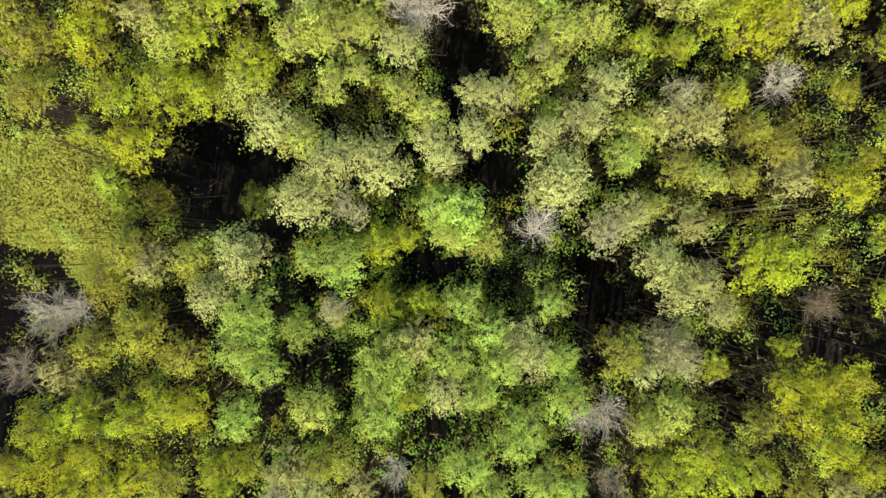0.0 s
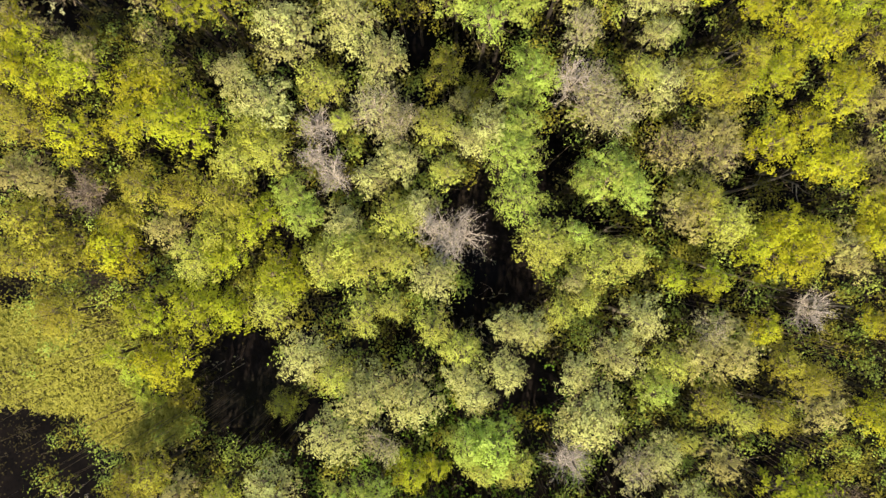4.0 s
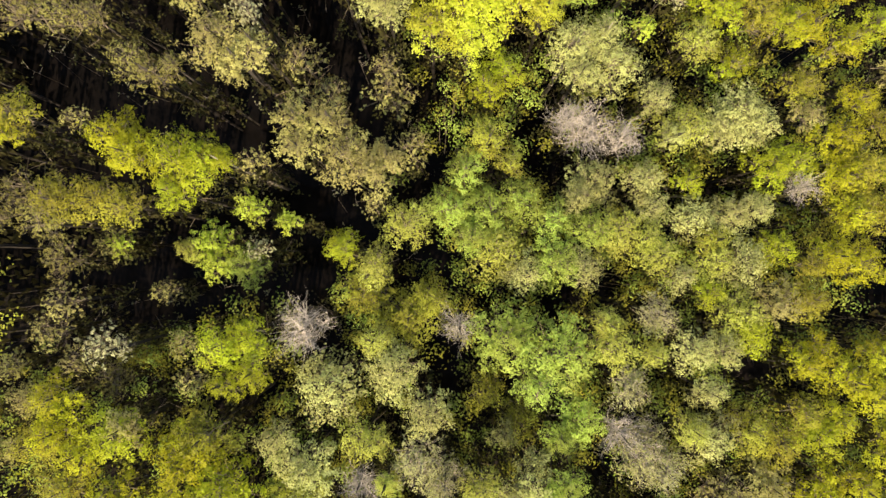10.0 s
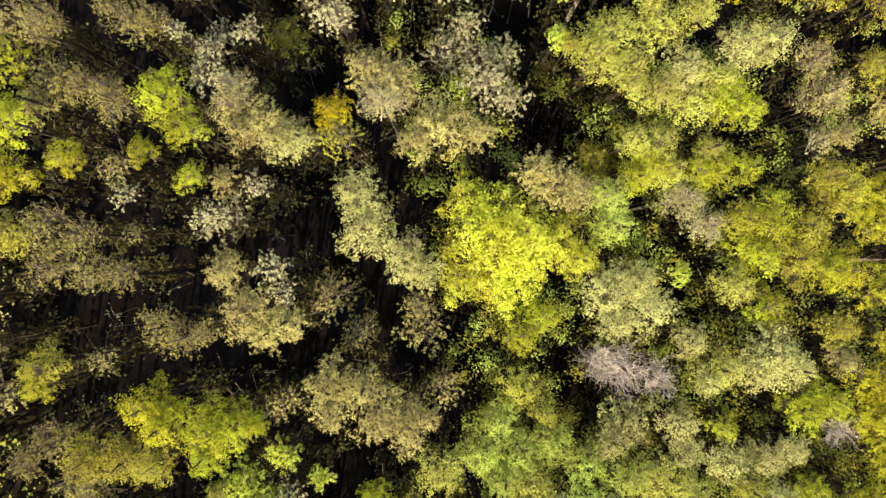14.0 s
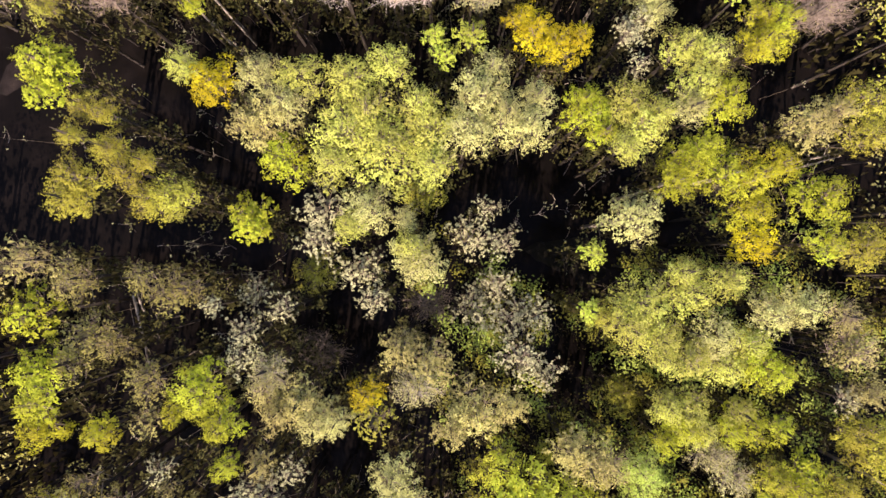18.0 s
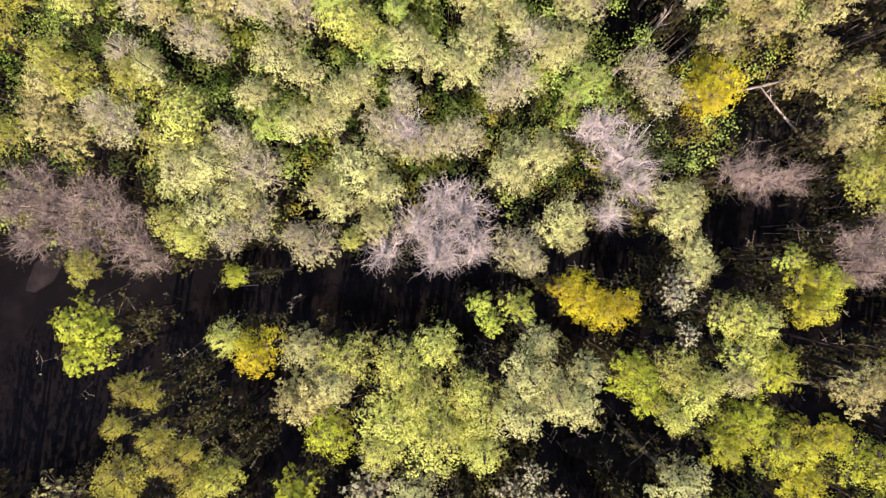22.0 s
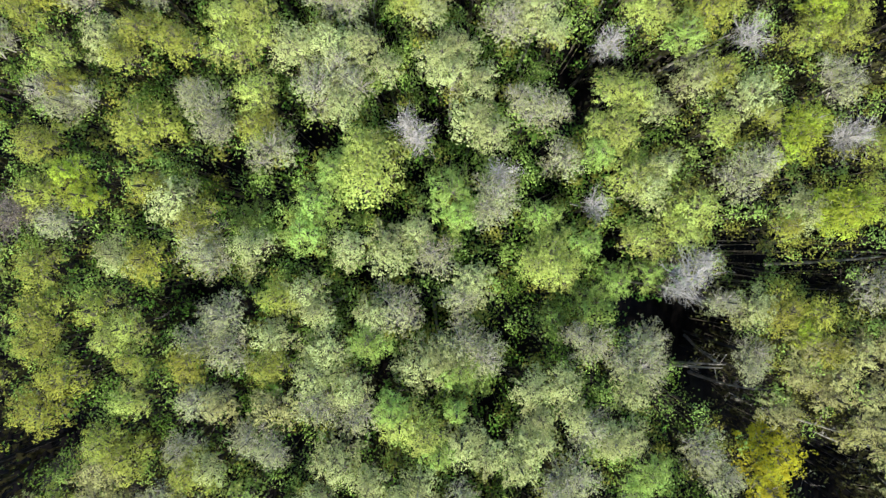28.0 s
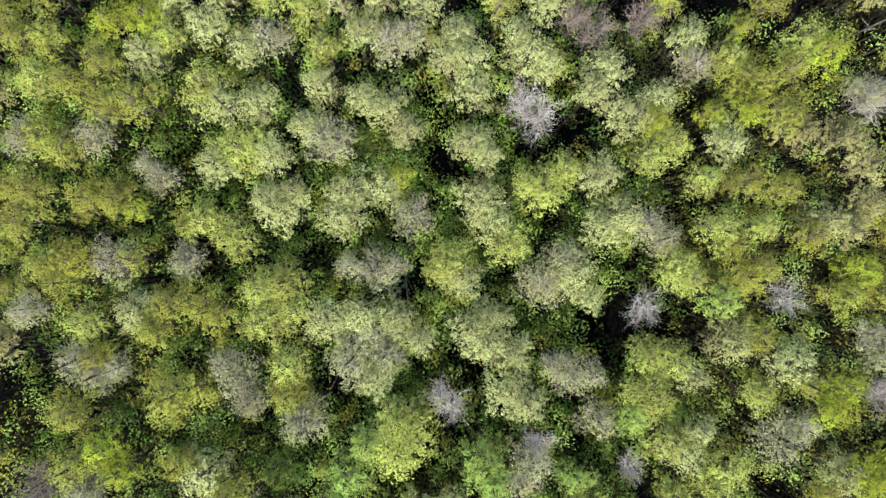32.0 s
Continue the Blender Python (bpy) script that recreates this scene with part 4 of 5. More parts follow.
stand("brown", (-33.5, 76.7, 1.88, 11.1), (-32.2, 75.4, 1.82, 11.0), (-29.8, 76.1, 1.85, 11.5), (-28.4, 75.1, 1.53, 11.8), (-30.3, 73.9, 1.65, 11.7),
      (-27.3, 73.6, 1.67, 12.0), (-33.4, 73.9, 1.56, 11.2), (-26.1, 72.7, 1.27, 12.1), (-34.7, 75.8, 1.31, 11.1), (7.2, 77.2, 1.76, 12.2),
      (5.7, 77.4, 1.33, 12.2), (9.6, 77.2, 1.33, 10.8), (12.3, 73.5, 1.41, 11.9), (13.6, 72.8, 2.01, 12.1), (12.6, 71.9, 1.33, 12.0),
      (14.2, 74.7, 1.18, 11.6))
stand("gold", (-2.9, 70.6, 1.49, 12.7), (-3.8, 71.2, 0.95, 12.7), (-0.5, 70.3, 0.96, 12.5))
stand("pale", (2.0, 70.6, 1.03, 12.5), (2.8, 71.4, 1.28, 11.9))
stand("lime", (-8.3, 70.3, 0.78, 12.5), (-6.3, 70.2, 1.05, 13.2), (8.2, 72.7, 0.96, 12.6))
stand("amber", (9.3, 71.5, 1.19, 12.6), (9.8, 70.3, 1.37, 12.7))

# trees 80 to 90 m along the wood
stand("yellow", (6.8, 89.6, 0.94, 11.1))
stand("fresh", (-30.0, 86.5, 1.20, 12.6), (-15.6, 85.4, 1.57, 13.5), (-14.4, 84.8, 1.32, 13.3), (-31.1, 89.7, 1.07, 12.7))
stand("green", (-16.1, 86.1, 1.02, 13.5), (-12.7, 85.9, 0.77, 12.7), (-11.3, 86.6, 1.44, 8.0), (-13.6, 83.7, 1.06, 13.1), (-2.5, 82.3, 1.39, 12.4),
      (-3.4, 81.4, 0.96, 12.4), (-17.3, 89.5, 1.24, 12.9), (-12.6, 87.8, 1.20, 12.4))
stand("sage", (-25.8, 82.9, 1.07, 12.7), (-19.0, 83.5, 1.57, 13.5), (-17.3, 82.2, 1.17, 13.3), (-12.4, 84.3, 1.48, 12.9), (-11.2, 83.5, 1.37, 12.8),
      (-20.0, 81.3, 1.17, 13.3), (-16.5, 80.2, 1.35, 13.1), (-14.7, 81.9, 1.23, 13.1), (-15.6, 81.3, 1.05, 13.2), (-8.5, 84.1, 1.65, 12.5),
      (-9.4, 83.0, 1.39, 12.7), (-8.2, 85.3, 1.08, 12.4), (-6.4, 85.6, 1.08, 12.4), (-3.1, 86.7, 1.38, 11.9), (-3.4, 84.1, 1.39, 12.3),
      (-4.3, 84.0, 1.21, 12.3), (-19.7, 89.1, 1.49, 12.7), (-20.3, 87.7, 1.36, 13.0), (-18.2, 87.2, 1.34, 13.3), (-22.4, 89.8, 1.24, 12.8))
stand("sage", (-14.7, 88.2, 1.49, 12.7), (-13.5, 88.5, 1.38, 12.4), (-8.7, 86.9, 1.38, 12.4), (-6.9, 87.1, 1.27, 12.3))
stand("olive", (-31.9, 84.0, 1.40, 12.0), (-30.8, 83.1, 1.41, 11.7), (-26.9, 82.6, 1.49, 12.6), (-35.8, 89.3, 1.37, 11.8), (-22.7, 88.3, 1.24, 12.9),
      (-29.9, 88.6, 0.95, 12.7), (15.2, 82.8, 1.38, 9.9), (-39.3, 86.9, 1.39, 10.9))
stand("tan", (-32.2, 82.5, 1.60, 11.6), (-32.9, 80.8, 1.57, 11.0), (-25.2, 86.2, 1.19, 12.7), (-22.1, 86.2, 1.41, 13.1), (8.6, 87.3, 1.57, 11.0),
      (9.8, 88.5, 1.41, 11.2), (7.0, 88.8, 1.41, 11.1), (10.6, 86.0, 1.14, 10.8), (6.5, 87.3, 1.14, 10.8), (12.3, 87.5, 1.44, 11.1),
      (10.7, 83.2, 1.07, 9.0), (5.6, 85.1, 1.39, 10.8), (8.4, 86.0, 1.27, 10.8), (10.9, 84.4, 1.27, 10.7), (13.2, 83.2, 1.71, 10.7),
      (11.9, 82.5, 1.33, 10.7), (13.1, 80.3, 1.83, 10.8), (11.6, 88.9, 1.36, 11.1))
stand("half", (-27.3, 83.8, 1.34, 12.7), (-28.6, 80.9, 1.35, 12.5), (-26.4, 86.4, 1.43, 12.6), (-23.5, 84.6, 1.35, 13.2), (-22.3, 84.0, 1.17, 13.2),
      (-20.0, 86.2, 1.41, 13.2), (-17.9, 85.9, 1.46, 13.3), (-12.4, 81.3, 1.18, 13.1), (-6.5, 82.2, 1.63, 12.9), (-7.4, 81.6, 1.19, 12.9),
      (-5.5, 84.7, 1.51, 12.4), (1.1, 83.1, 1.55, 11.5), (2.1, 81.8, 1.42, 11.6), (12.8, 88.1, 1.21, 11.1), (-26.3, 89.5, 1.64, 12.6),
      (-24.8, 89.1, 1.49, 12.6), (-12.3, 89.4, 1.65, 12.4), (-11.1, 88.7, 1.35, 12.4), (-5.3, 89.2, 1.40, 11.9), (-6.2, 89.8, 0.98, 11.9))
stand("half", (-2.0, 89.1, 1.56, 11.2), (-2.1, 87.9, 1.67, 11.4), (-3.6, 88.2, 1.11, 11.5), (4.2, 88.4, 1.33, 10.7), (3.9, 87.4, 0.95, 10.7))
stand("gold", (5.4, 82.8, 2.09, 10.8), (4.1, 81.4, 1.21, 12.2))
stand("ochre", (-26.9, 88.3, 1.34, 12.7), (-34.1, 87.6, 1.51, 12.1), (-35.4, 85.8, 1.69, 12.3), (8.0, 88.8, 1.56, 11.2))

# trees 90 to 100 m along the wood
stand("yellow", (-33.2, 98.5, 1.26, 12.5), (-32.4, 97.3, 1.08, 12.4), (8.4, 96.5, 1.95, 12.0), (9.4, 96.7, 1.28, 12.0))
stand("fresh", (-17.5, 98.7, 2.21, 12.5), (-17.6, 99.9, 1.43, 12.6), (-30.2, 90.4, 1.37, 12.7), (-2.6, 98.4, 1.67, 11.5), (0.6, 96.6, 1.88, 11.1),
      (0.0, 95.3, 1.57, 10.9), (-2.2, 95.0, 1.45, 10.9), (-7.3, 94.1, 1.78, 11.7), (-8.3, 93.5, 1.23, 11.8), (-7.0, 93.1, 1.11, 11.6),
      (-39.7, 94.0, 1.18, 9.9))
stand("green", (-19.2, 98.7, 1.02, 12.5), (-20.1, 96.9, 1.65, 12.4), (-20.7, 95.3, 1.51, 12.3), (-24.8, 95.9, 1.50, 9.0), (-4.8, 99.7, 1.11, 11.5),
      (-12.9, 97.5, 1.51, 12.3), (-12.5, 96.2, 1.09, 12.2), (-7.9, 96.3, 1.12, 11.2), (-5.4, 94.7, 0.99, 11.4), (-4.5, 91.1, 1.66, 9.0),
      (-6.9, 90.4, 1.06, 9.0), (-3.3, 92.5, 1.44, 9.5), (-1.3, 93.0, 1.18, 9.5))
stand("sage", (-27.8, 97.2, 1.64, 12.6), (-30.9, 94.2, 1.26, 12.4), (-23.7, 94.5, 1.33, 12.3), (-18.3, 94.5, 1.26, 12.5), (-16.2, 94.5, 1.50, 12.4),
      (-14.7, 95.4, 1.08, 12.3), (-20.7, 92.1, 1.37, 12.6), (-20.1, 91.2, 1.07, 12.6), (-17.1, 90.9, 1.19, 12.7), (-2.1, 97.7, 1.39, 11.6),
      (-1.2, 99.0, 0.98, 11.6), (6.6, 96.5, 1.42, 11.5), (4.1, 90.9, 1.45, 10.9), (-11.7, 92.7, 1.39, 12.3))
stand("olive", (-34.9, 97.5, 1.49, 12.5), (-26.6, 96.0, 1.44, 12.5), (-35.1, 93.7, 1.50, 12.4), (-35.4, 90.9, 1.67, 12.0), (-31.8, 91.3, 1.25, 12.7),
      (-22.1, 91.8, 1.19, 12.6), (-40.2, 97.9, 1.26, 11.9), (12.0, 97.5, 1.22, 10.3), (13.1, 90.9, 1.58, 10.8))
stand("tan", (-39.7, 90.6, 1.58, 11.2))
stand("half", (-22.6, 99.8, 1.69, 12.3), (-34.3, 96.1, 1.39, 12.2), (-26.4, 94.8, 1.74, 12.5), (-25.8, 93.9, 1.32, 12.5), (-13.8, 94.2, 1.51, 12.3),
      (-25.2, 90.9, 1.49, 12.6), (-15.9, 91.2, 1.79, 12.6), (-10.4, 97.5, 1.67, 12.0), (-11.0, 96.5, 1.22, 12.0), (-6.6, 99.5, 1.44, 11.0),
      (3.4, 98.4, 1.68, 11.8), (4.2, 99.2, 1.10, 11.9), (1.8, 91.5, 1.03, 12.2), (-12.3, 91.8, 1.20, 12.3), (11.1, 91.9, 1.69, 11.4))
stand("bare", (-10.1, 98.4, 1.10, 11.9), (-4.7, 96.8, 1.07, 10.9), (0.1, 92.9, 1.51, 12.2), (1.4, 93.7, 1.01, 10.7), (-0.8, 92.2, 0.97, 12.2))
stand("brown", (-36.8, 96.5, 1.82, 12.2))
stand("ochre", (-29.0, 97.8, 1.19, 12.6), (-29.5, 93.9, 1.39, 12.1), (5.7, 95.6, 1.12, 11.4), (5.9, 90.9, 1.57, 11.0), (7.4, 90.6, 1.44, 11.1))

# trees 100 to 110 m along the wood
stand("yellow", (5.9, 100.4, 1.51, 12.1), (6.5, 101.3, 1.21, 12.2), (7.8, 107.6, 1.41, 11.5))
stand("fresh", (-23.3, 102.9, 1.38, 12.5), (-4.0, 103.0, 1.40, 11.9), (-2.5, 102.7, 1.22, 11.9), (-3.7, 100.8, 1.53, 11.9), (-4.8, 101.2, 0.99, 11.5),
      (1.7, 101.0, 1.09, 12.2), (-26.2, 109.7, 1.38, 12.5), (-14.9, 108.1, 1.26, 12.3), (-24.7, 107.0, 1.37, 12.6), (-23.5, 107.3, 1.34, 12.6),
      (-24.7, 105.2, 1.48, 12.7), (-22.9, 105.7, 1.19, 12.7), (-34.4, 105.2, 1.28, 11.9), (-11.6, 109.3, 1.39, 12.2), (-0.2, 109.8, 1.37, 12.4),
      (-14.6, 108.4, 1.50, 12.3), (-2.5, 108.0, 1.39, 12.0), (-1.9, 107.3, 1.21, 12.1))
stand("green", (-0.1, 106.1, 1.39, 12.0))
stand("sage", (-18.8, 102.2, 1.20, 12.5), (-12.8, 103.8, 1.38, 12.4), (-11.3, 103.5, 1.08, 12.3), (-11.6, 101.4, 1.50, 12.4), (-10.7, 100.7, 1.20, 12.3),
      (-1.6, 102.0, 0.98, 11.9), (0.7, 103.9, 1.53, 11.7), (3.5, 102.6, 1.51, 12.2), (-21.2, 105.2, 1.48, 12.7), (-19.4, 105.5, 1.24, 12.7),
      (-17.6, 105.4, 1.19, 12.6), (-31.4, 105.9, 1.49, 12.5), (-16.4, 104.2, 1.08, 12.3), (-14.0, 107.4, 1.20, 12.3), (-7.9, 107.4, 1.64, 11.8),
      (-7.3, 106.2, 0.98, 11.8), (-13.4, 104.8, 1.50, 12.4), (-12.5, 105.4, 1.21, 12.2))
stand("olive", (-35.3, 100.3, 1.52, 12.0), (-29.7, 101.3, 1.99, 12.3), (-23.4, 101.2, 1.21, 12.2), (1.9, 104.1, 1.29, 11.7), (4.1, 101.6, 0.97, 12.2),
      (-31.4, 108.6, 0.90, 12.4), (-36.8, 108.3, 1.22, 12.0), (-29.6, 106.2, 1.37, 12.5), (-30.5, 104.9, 1.20, 12.5), (-27.6, 105.8, 1.39, 12.2),
      (-35.9, 107.4, 1.22, 12.0), (0.4, 109.1, 1.02, 12.3), (2.1, 107.9, 1.21, 12.1), (6.9, 106.3, 1.29, 11.5), (-40.0, 109.6, 1.29, 10.6),
      (8.8, 106.4, 1.52, 11.4), (12.3, 100.4, 1.52, 10.0), (10.1, 107.9, 1.14, 10.4), (-39.6, 107.0, 1.22, 10.6))
stand("tan", (7.0, 109.7, 1.21, 11.9), (-39.5, 104.1, 1.47, 11.5), (12.4, 104.9, 1.27, 11.3))
stand("half", (-35.0, 103.1, 1.52, 12.1), (-33.7, 102.4, 1.21, 12.0), (-32.6, 102.8, 0.97, 12.0), (-26.2, 102.1, 1.67, 12.1), (-26.8, 103.0, 1.09, 12.1),
      (-25.5, 100.9, 1.09, 12.2), (-20.0, 103.1, 1.63, 12.8), (-18.2, 103.4, 1.37, 12.6), (-8.3, 102.1, 1.52, 12.0), (-9.2, 102.7, 0.97, 12.0),
      (-7.0, 102.1, 0.98, 11.7), (8.5, 103.2, 1.40, 11.9), (-33.0, 108.6, 1.51, 12.3), (-28.8, 108.5, 1.21, 12.2), (-18.8, 107.8, 1.50, 12.3),
      (-20.0, 108.1, 0.96, 12.3), (-17.6, 108.1, 0.96, 12.3), (-18.8, 104.5, 1.48, 12.7), (-37.6, 105.9, 1.39, 12.1), (-3.3, 109.4, 1.09, 11.9))
stand("half", (-9.7, 107.1, 1.78, 11.7), (-8.5, 108.3, 1.37, 11.8), (7.8, 104.2, 0.97, 11.9))
stand("bare", (-14.7, 100.5, 1.28, 12.0), (-15.3, 101.3, 0.97, 12.1), (9.5, 100.6, 1.43, 10.8), (10.1, 100.7, 0.97, 10.8), (-4.2, 105.8, 1.41, 11.6),
      (3.8, 106.1, 1.29, 11.5))
stand("ochre", (-33.8, 103.4, 1.22, 12.0), (-35.3, 108.6, 1.52, 11.9), (4.8, 109.4, 1.21, 12.0), (1.1, 107.3, 1.39, 12.0))

# trees 110 to 120 m along the wood
stand("yellow", (-31.4, 111.3, 0.80, 11.8), (-17.3, 113.0, 0.92, 11.8), (-3.7, 115.8, 0.90, 12.2), (6.0, 119.5, 1.40, 11.8), (-0.7, 116.1, 0.96, 12.3),
      (1.5, 116.4, 1.09, 12.2))
stand("fresh", (-37.1, 118.7, 1.40, 11.9), (-21.4, 119.9, 1.09, 12.2), (-27.7, 117.8, 1.50, 12.4), (-26.0, 114.5, 1.92, 12.4), (-27.7, 110.6, 1.38, 12.5),
      (-2.8, 114.6, 1.39, 12.2), (-4.0, 113.7, 1.08, 12.2), (0.6, 119.3, 1.11, 11.6), (-9.7, 112.3, 1.51, 12.1), (-8.5, 113.2, 1.09, 12.2),
      (-10.6, 112.5, 0.91, 12.1), (-1.1, 112.5, 1.08, 12.3), (2.0, 110.0, 1.08, 12.2))
stand("green", (-19.8, 115.4, 1.06, 9.0))
stand("sage", (-31.0, 119.7, 1.35, 12.4), (-25.6, 119.9, 1.20, 12.4), (-14.8, 119.3, 1.09, 12.2), (-26.8, 116.9, 1.35, 12.4), (-25.0, 116.9, 1.26, 12.4),
      (-21.5, 117.9, 1.28, 12.0), (-19.4, 117.2, 1.09, 12.1), (-17.9, 116.6, 1.52, 12.1), (-16.9, 115.4, 1.09, 12.0), (-24.2, 114.2, 1.39, 12.2),
      (-27.2, 113.6, 1.21, 12.3), (-22.4, 115.7, 1.09, 12.1), (-23.9, 111.2, 1.50, 12.3), (-24.5, 111.8, 1.02, 12.3), (-23.0, 112.1, 1.03, 12.2),
      (-20.0, 112.1, 1.52, 12.0), (-20.6, 110.8, 1.51, 12.1), (-18.2, 112.4, 1.22, 11.8), (-13.6, 119.2, 1.66, 12.3), (-13.3, 117.5, 1.39, 12.1))
stand("sage", (-10.3, 119.5, 1.66, 12.3), (-9.4, 118.9, 1.09, 12.2), (-6.0, 118.7, 1.40, 11.9), (-6.9, 117.4, 1.21, 12.1), (-4.6, 116.1, 1.75, 12.2),
      (-3.4, 117.0, 1.21, 12.2), (0.1, 114.5, 1.38, 12.4), (-13.6, 114.7, 1.38, 12.3), (-12.7, 114.0, 1.08, 12.3), (-6.7, 112.8, 1.39, 12.2),
      (-13.1, 111.7, 1.63, 12.3), (-12.2, 110.5, 1.39, 12.2), (-5.5, 110.7, 1.51, 12.1), (-6.4, 110.1, 1.36, 12.1), (5.7, 110.3, 1.51, 12.1))
stand("olive", (-35.2, 118.3, 1.28, 12.0), (-33.3, 119.2, 1.21, 12.2), (-31.5, 117.2, 1.49, 12.6), (-33.1, 116.9, 1.20, 12.4), (-36.7, 115.3, 1.40, 12.0),
      (-35.5, 114.6, 1.10, 12.0), (-37.4, 112.3, 1.52, 12.0), (-38.0, 110.7, 1.22, 12.0), (-32.8, 111.9, 1.40, 11.9), (-28.6, 110.3, 0.90, 12.5),
      (1.5, 118.4, 1.38, 11.6), (3.8, 118.6, 1.22, 11.9), (3.6, 116.1, 1.51, 12.2), (1.0, 112.4, 1.26, 12.4), (3.2, 112.1, 1.08, 12.2),
      (11.8, 117.2, 1.11, 10.1), (-41.5, 114.9, 1.28, 11.3), (10.7, 119.5, 1.26, 11.1), (11.4, 112.4, 1.11, 10.6), (-40.1, 113.0, 1.47, 9.8))
stand("olive", (10.0, 110.4, 1.46, 10.8))
stand("tan", (4.4, 115.2, 1.52, 11.8), (6.6, 114.8, 1.51, 12.2), (7.8, 113.3, 1.39, 12.1), (7.9, 111.2, 1.27, 11.9), (-40.6, 118.2, 1.32, 10.4))
stand("half", (-37.8, 115.3, 1.27, 12.0), (-34.0, 115.3, 1.40, 11.9), (-21.5, 115.1, 1.51, 12.2), (-20.5, 114.8, 1.21, 12.2), (-30.5, 113.1, 1.28, 11.8),
      (-31.1, 113.8, 0.92, 11.8), (-16.7, 110.9, 1.40, 11.8), (-1.3, 119.0, 1.41, 11.8), (8.0, 117.3, 1.28, 11.9), (-4.0, 110.1, 1.39, 12.1))
stand("bare", (-10.0, 116.2, 1.64, 12.0), (-10.6, 116.9, 1.34, 12.0), (8.5, 116.9, 1.66, 11.9))
stand("ochre", (-34.3, 111.9, 1.52, 12.0), (1.9, 117.6, 1.37, 11.9))

# trees 120 to 130 m along the wood
stand("yellow", (-32.8, 121.5, 1.26, 12.5), (-30.7, 121.5, 1.38, 12.5), (1.2, 120.8, 0.98, 11.7))
stand("fresh", (-29.5, 120.6, 1.08, 12.4), (4.8, 120.1, 1.53, 11.8), (-24.1, 122.6, 1.21, 12.2), (-22.2, 121.9, 1.15, 12.2), (-11.9, 122.3, 1.21, 12.1))
stand("green", (-6.0, 124.0, 0.91, 8.3))
stand("sage", (-27.7, 121.2, 1.27, 12.3), (-19.3, 120.8, 1.09, 12.3), (-14.2, 120.5, 1.21, 12.3), (-10.9, 120.4, 1.09, 12.3), (-1.7, 120.4, 1.21, 12.0),
      (-29.6, 122.6, 1.27, 12.2), (-27.0, 122.8, 1.27, 12.3), (-20.5, 122.6, 1.21, 12.2), (-18.5, 122.5, 1.21, 12.2), (-16.1, 122.2, 1.27, 12.2),
      (-9.3, 122.4, 1.27, 12.1))
stand("olive", (-36.2, 120.6, 1.26, 12.4), (-38.1, 120.7, 1.27, 12.2), (-3.0, 122.4, 1.21, 12.2), (3.0, 122.3, 1.23, 11.7), (-39.7, 122.5, 1.31, 11.5),
      (-41.9, 121.4, 1.51, 11.7), (11.7, 123.6, 1.30, 11.6), (-31.8, 123.8, 0.94, 9.3), (-37.1, 123.7, 1.55, 11.6))
stand("tan", (9.0, 123.4, 1.35, 11.2))
stand("half", (-24.4, 120.5, 1.50, 12.4), (-17.8, 120.2, 1.51, 12.3), (-16.8, 120.5, 1.21, 12.3))
stand("brown", (-6.6, 120.7, 1.51, 12.1), (-7.8, 121.4, 1.22, 11.9), (-4.2, 121.3, 1.27, 12.2))


# ---- undergrowth: brambles, ferns and saplings too many to count ----
CLEARINGS = [(-36.8, 64.1, 4.8), (-36.7, 66.8, 4.8), (-16.6, 71.2, 4.8), (-23.9, 47.1, 4.4), (10.1, 80.1, 4.4), (10.0, 73.4, 4.0), (-3.0, 61.6, 4.0), (-35.1, 66.5, 4.0),
     (-23.7, 29.2, 4.0), (-1.1, 61.3, 4.0), (-27.9, 66.0, 4.0), (-16.7, 6.5, 3.7), (-30.5, 52.6, 3.7), (-16.5, 47.1, 3.7), (-29.2, 60.9, 3.7), (10.5, -3.4, 3.3),
     (-23.3, 32.5, 3.3), (23.6, 30.6, 3.3), (-17.6, 49.6, 3.3), (-31.2, 45.5, 3.3), (-24.2, 29.5, 3.3), (-28.3, 69.7, 3.3), (-15.1, 4.6, 3.3), (-15.2, 4.1, 3.1),
     (9.6, 80.0, 2.9), (-4.6, 104.2, 2.9), (-1.1, 91.8, 2.9), (-28.3, -1.3, 2.9), (1.7, 11.9, 2.9), (0.4, 6.8, 2.9)]
CLEARINGS += [(-16.7, 72.6, 2.9), (-25.3, 50.7, 2.9), (-28.5, 41.1, 2.9), (20.5, -7.8, 2.9), (-23.5, 30.9, 2.9), (-29.2, 42.3, 2.9), (-28.0, -2.1, 2.9), (10.1, -4.0, 2.9),
     (12.3, 85.2, 2.9), (2.2, 88.9, 2.9), (-14.8, 3.1, 2.6), (19.7, -9.1, 2.6), (24.2, -6.5, 2.6), (-14.9, 34.8, 2.6), (0.3, 22.7, 2.6), (-30.0, 28.8, 2.6),
     (-29.9, 68.6, 2.6), (-35.7, 60.1, 2.6), (-23.3, 29.0, 2.6), (-25.8, 24.9, 2.6), (-22.4, 45.6, 2.6), (-28.1, 71.3, 2.6), (-15.2, 52.2, 2.6), (0.6, 59.6, 2.6),
     (-29.8, 29.0, 2.6), (-20.7, 28.9, 2.6), (-35.1, 63.8, 2.6), (0.7, 58.0, 2.6), (12.5, 76.7, 2.6), (3.4, 86.2, 2.2)]
